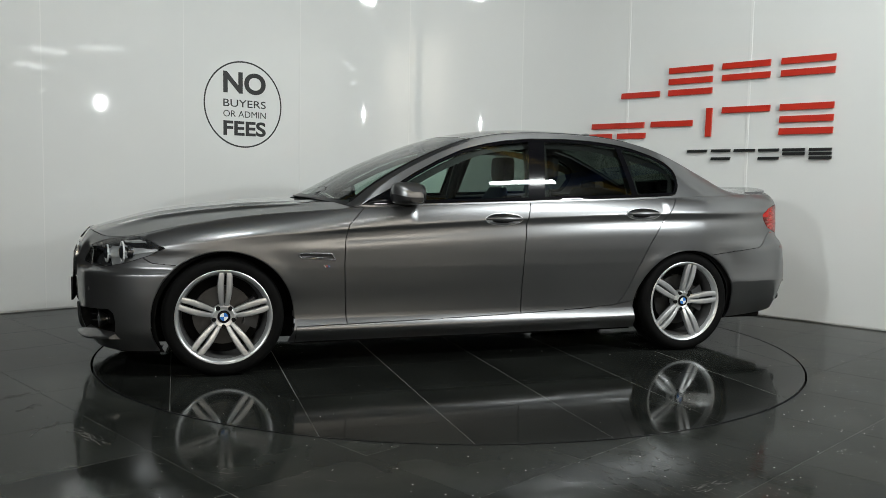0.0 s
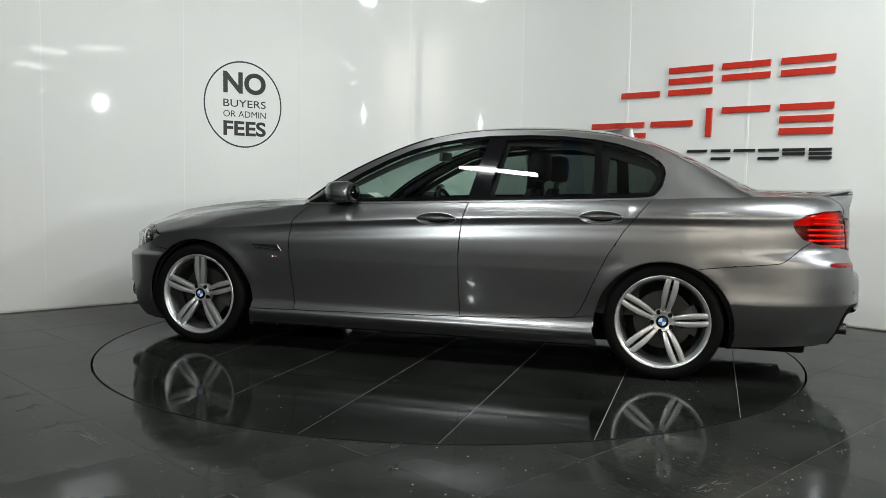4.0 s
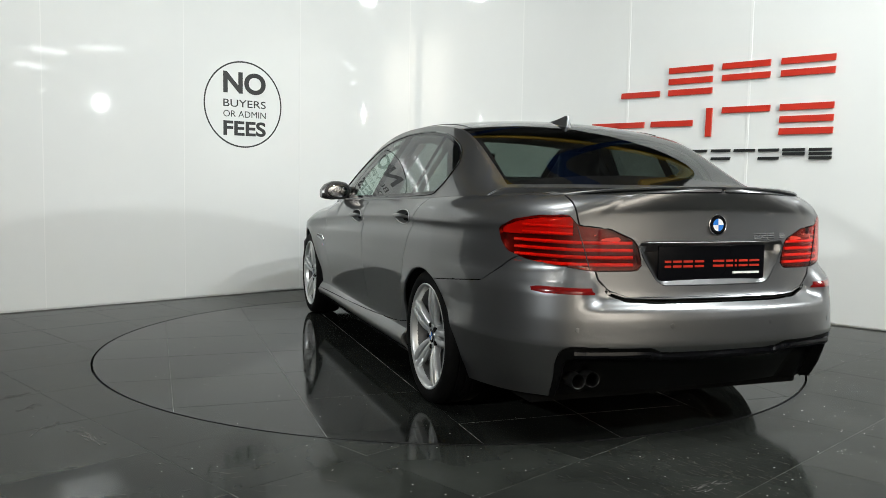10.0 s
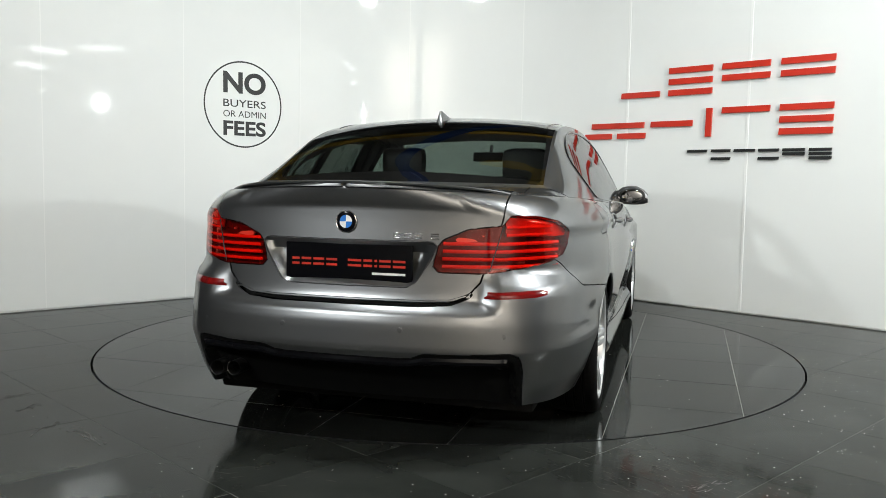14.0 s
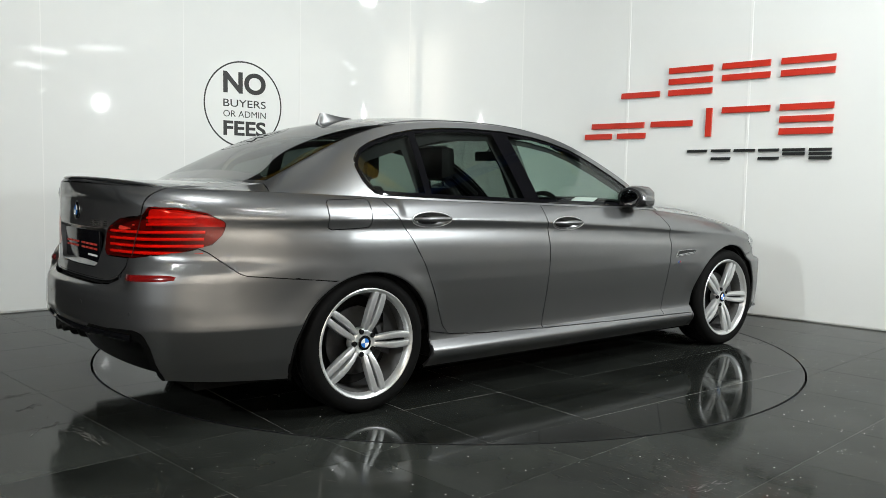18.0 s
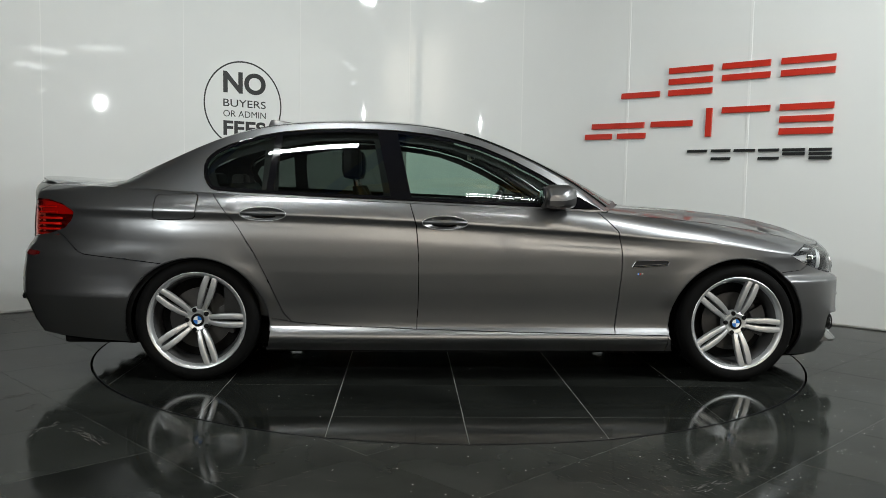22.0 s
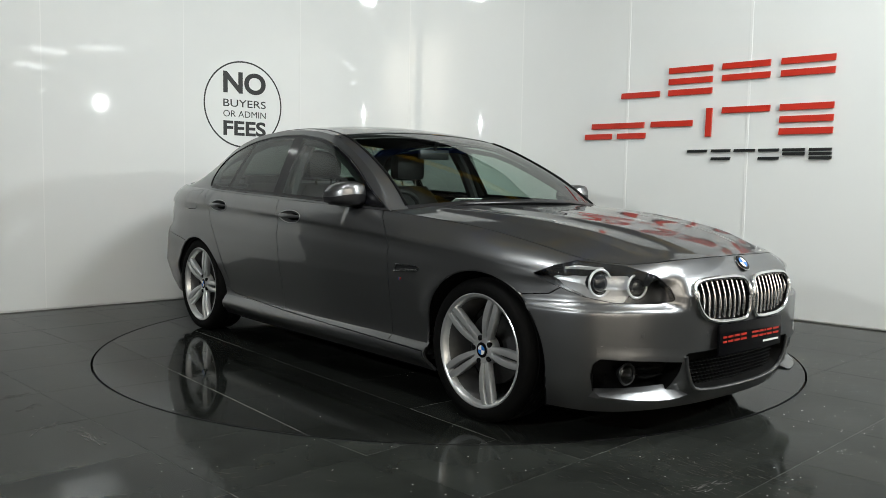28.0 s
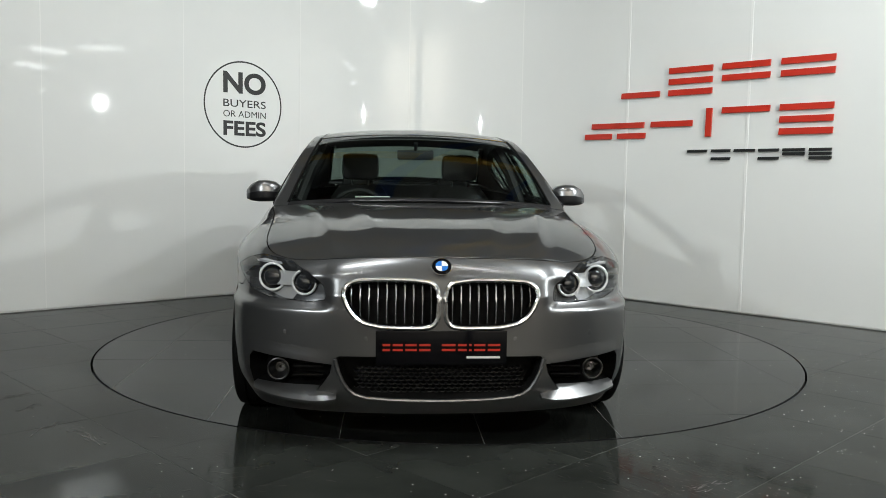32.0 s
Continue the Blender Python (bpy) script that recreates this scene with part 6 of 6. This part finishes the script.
def wheel(x, side, turn):
    """A wheel with its tyre, five double spokes, bolts and brake; side 1 is the car's left."""
    y = 0.795 if x > 0 else 0.792
    hub = new("wheel", meshes["rim"])
    hub.parent = car
    flip = Matrix.Identity(4) if side > 0 else Matrix.Rotation(math.pi, 4, "Z")
    hub.matrix_basis = Matrix.Translation((x, side * y, HUB_Z + 0.005)) @ flip
    hub["label"] = "five double-spoke silver alloy wheel"

    def bit(name, key, m=Matrix.Identity(4)):
        ob = new(name, meshes[key])
        ob.parent = hub
        ob.matrix_basis = m
        return ob
    bit("tyre", "tyre")["label"] = "black low-profile tyre"
    bit("hub", "hub")
    bit("barrel", "barrel")
    for k in range(5):
        a = turn + k * 72
        m = Matrix.Rotation(-radians(a), 4, "Y")
        bit("spoke", "spoke", m)
        bit("spoke", "spoke_other", m)
        b = radians(a + 36)
        bit("wheel_bolt", "bolt", Matrix.Translation((0.056 * math.cos(b), 0, 0.056 * math.sin(b))))
    bit("brake_disc", "brake_disc")
    bit("brake_caliper", "caliper")
    bit("wheel_back", "drum")
    bit("hub_cap", "cap")["label"] = "round blue and white hub cap"
    bit("cap_rim", "cap_rim")
    bit("cap_field", "field0")
    bit("cap_field", "field1")


wheel(HUB_X, 1, 92)
wheel(-HUB_X, 1, 102)
wheel(HUB_X, -1, 183)
wheel(-HUB_X, -1, 180)


# ---------------------------------------------------------------- the car: inside
part("cabin_floor", box_bm((-1.6, -0.70, 0.30), (0.9, 0.70, 0.34), 0.01), CARPET, car)
bm = bmesh.new()
cols = [[bm.verts.new((x, y, z - 0.05 * (abs(y) / 0.75) ** 2)) for x, z in ((0.30, 0.60), (0.28, 0.80), (0.34, 0.93), (0.45, 0.965), (0.62, 0.962), (0.88, 0.945), (0.90, 0.5))] for y in np.linspace(-0.74, 0.74, 17)]
for a, b in zip(cols, cols[1:]):
    for i in range(6):
        bm.faces.new((a[i], a[i + 1], b[i + 1], b[i]))
bmesh.ops.recalc_face_normals(bm, faces=bm.faces[:])
dash = part("dashboard", outward(bm, (0.6, 0, 0.7)), LEATHER, car, "black dashboard")
card = part("card", box_bm((0.0, -0.10, 0.0), (0.004, 0.10, 0.07), 0.001, pose(0.66, -0.28, 0.972, 0, 62, 0)), WHITE_PAPER, dash, "white card with dark bars")
for k in range(3):
    part("card_bar", box_bm((0.0045, -0.05 + k * 0.035, 0.02), (0.006, -0.025 + k * 0.035, 0.05), 0.0, pose(0.66, -0.28, 0.972, 0, 62, 0)), BLACK_LETTER, dash)


def seat(x, y):
    s = part("front_seat", box_bm((x - 0.05, y - 0.25, 0.36), (x + 0.48, y + 0.25, 0.60), 0.06), LEATHER, car, "black leather front seat")
    bm = bmesh.new()
    cols = []
    for f, w, d in ((0.0, 0.24, 0.10), (0.25, 0.255, 0.11), (0.6, 0.25, 0.10), (0.85, 0.21, 0.085), (1.0, 0.15, 0.05)):
        cx, z = x + 0.02 - 0.20 * f, 0.52 + 0.54 * f
        cols.append([bm.verts.new((cx + d * math.sin(a) * 0.6, y + w * math.copysign(abs(math.cos(a)) ** 0.6, math.cos(a)), z)) for a in np.linspace(0, 2 * math.pi, 20, endpoint=False)])
    for a, b in zip(cols, cols[1:]):
        for i in range(20):
            bm.faces.new((a[i], a[(i + 1) % 20], b[(i + 1) % 20], b[i]))
    bm.faces.new(cols[-1])
    bmesh.ops.recalc_face_normals(bm, faces=bm.faces[:])
    part("backrest", bm, LEATHER, s)
    part("headrest", box_bm((x - 0.27, y - 0.135, 1.10), (x - 0.16, y + 0.135, 1.295), 0.05), LEATHER, s)
    for dy in (-0.06, 0.06):
        part("headrest_post", tube_bm([(x - 0.18, y + dy, 1.0), (x - 0.21, y + dy, 1.14)], 0.007, 8), CHROME, s)


seat(-0.47, 0.37)
seat(-0.47, -0.37)
bench = part("rear_seat", box_bm((-1.22, -0.64, 0.36), (-0.72, 0.64, 0.62), 0.06), LEATHER, car, "black leather rear bench")
part("backrest", box_bm((-0.09, -0.56, 0.0), (0.09, 0.56, 0.57), 0.05, pose(-1.24, 0, 0.52, 0, -22, 0)), LEATHER, bench)
for y in (-0.40, 0.40):
    part("headrest", box_bm((-1.52, y - 0.13, 1.03), (-1.43, y + 0.13, 1.125), 0.035), LEATHER, bench)
part("parcel_shelf", box_bm((-2.0, -0.56, 1.035), (-1.42, 0.56, 1.055), 0.006), CARPET, car)
head_g = top[k1:k2 + 1, pillar:].copy()
head_g[:, :, 2] -= 0.03
part("headlining", mirrored(grid_bm(head_g)), CLOTH, car)
for pts in ([(0.62, 0.76, 1.0), (0.40, 0.735, 1.14), (0.18, 0.70, 1.25), (-0.02, 0.665, 1.325)],):
    both("pillar_trim", tube_bm(pts, 0.028, 8), LEATHER, (car, car))
both("belt_pillar", tube_bm([(-0.40, 0.79, 0.95), (-0.43, 0.70, 1.18), (-0.45, 0.60, 1.34)], 0.040, 8), LEATHER, (car, car))
both("door_card", grid_bm(np.array([[(x, 0.83, z) for x in np.linspace(-1.35, 0.7, 12)] for z in (0.35, 0.6, 0.96)])), LEATHER, (car, car))
inner_frame = cut_out(lining, side_poly(DLO, -0.012))
for shape in (side_poly([(0.55, 0.99), (-0.34, 0.99), (-0.43, 1.33), (-0.25, 1.31), (-0.10, 1.285), (0.05, 1.235), (0.21, 1.165)]), side_poly([(-0.49, 1.02), (-1.06, 1.03), (-1.07, 1.285), (-0.87, 1.325), (-0.55, 1.335)]), side_poly([(-1.15, 1.05), (-1.38, 1.06), (-1.42, 1.15), (-1.39, 1.20), (-1.15, 1.27)])):
    cut_out(inner_frame, shape).free()
lining.free()
both("window_lining", offset_bm(inner_frame, 0.030), LEATHER, (car, car), "black inner window surround")
inner_frame.free()
wheel_ring = ring_bm(0.185, 0.016, 40)
wheel_ring.transform(aim((0.14, -0.37, 0.86), (-1, 0, 0.38)))
steering = part("steering_wheel", wheel_ring, LEATHER, car, "black leather steering wheel")
bm = disc_bm(0.075, 0.05, 0.015)
bm.transform(aim((0.16, -0.37, 0.855), (-1, 0, 0.38)))
part("boss", bm, LEATHER, steering)
for a in (0, math.pi, -math.pi / 2):
    bm = tube_bm([(0, 0.05 * math.cos(a), 0.05 * math.sin(a)), (0, 0.18 * math.cos(a), 0.18 * math.sin(a))], 0.014, 8)
    bm.transform(aim((0.15, -0.37, 0.858), (-1, 0, 0.38)))
    part("spoke", bm, LEATHER, steering)
mir = part("inner_mirror", box_bm((0.045, -0.12, 1.235), (0.075, 0.12, 1.30), 0.012), BLACK, car, "inside rear-view mirror")
part("mirror_foot", tube_bm([(0.06, 0, 1.29), (0.10, 0, 1.345)], 0.012, 8), BLACK, mir)

for ob in car.children:
    if ob.name.split(".")[0] in ("front_pane", "rear_pane", "quarter_pane", "windscreen", "rear_window"):
        ob.visible_shadow = False


# ---------------------------------------------------------------- the turntable turns, and the car with it
def motions():
    spin, start = -0.15482, 3.47699
    times = [k * 0.2 for k in range(161)]
    walk(turntable, [(t, Matrix.Rotation(start + spin * t, 4, "Z")) for t in times])
    walk(car, [(t, Matrix.Rotation(start + spin * t, 4, "Z") @ Matrix.Translation(CAR_AT)) for t in times])


motions()
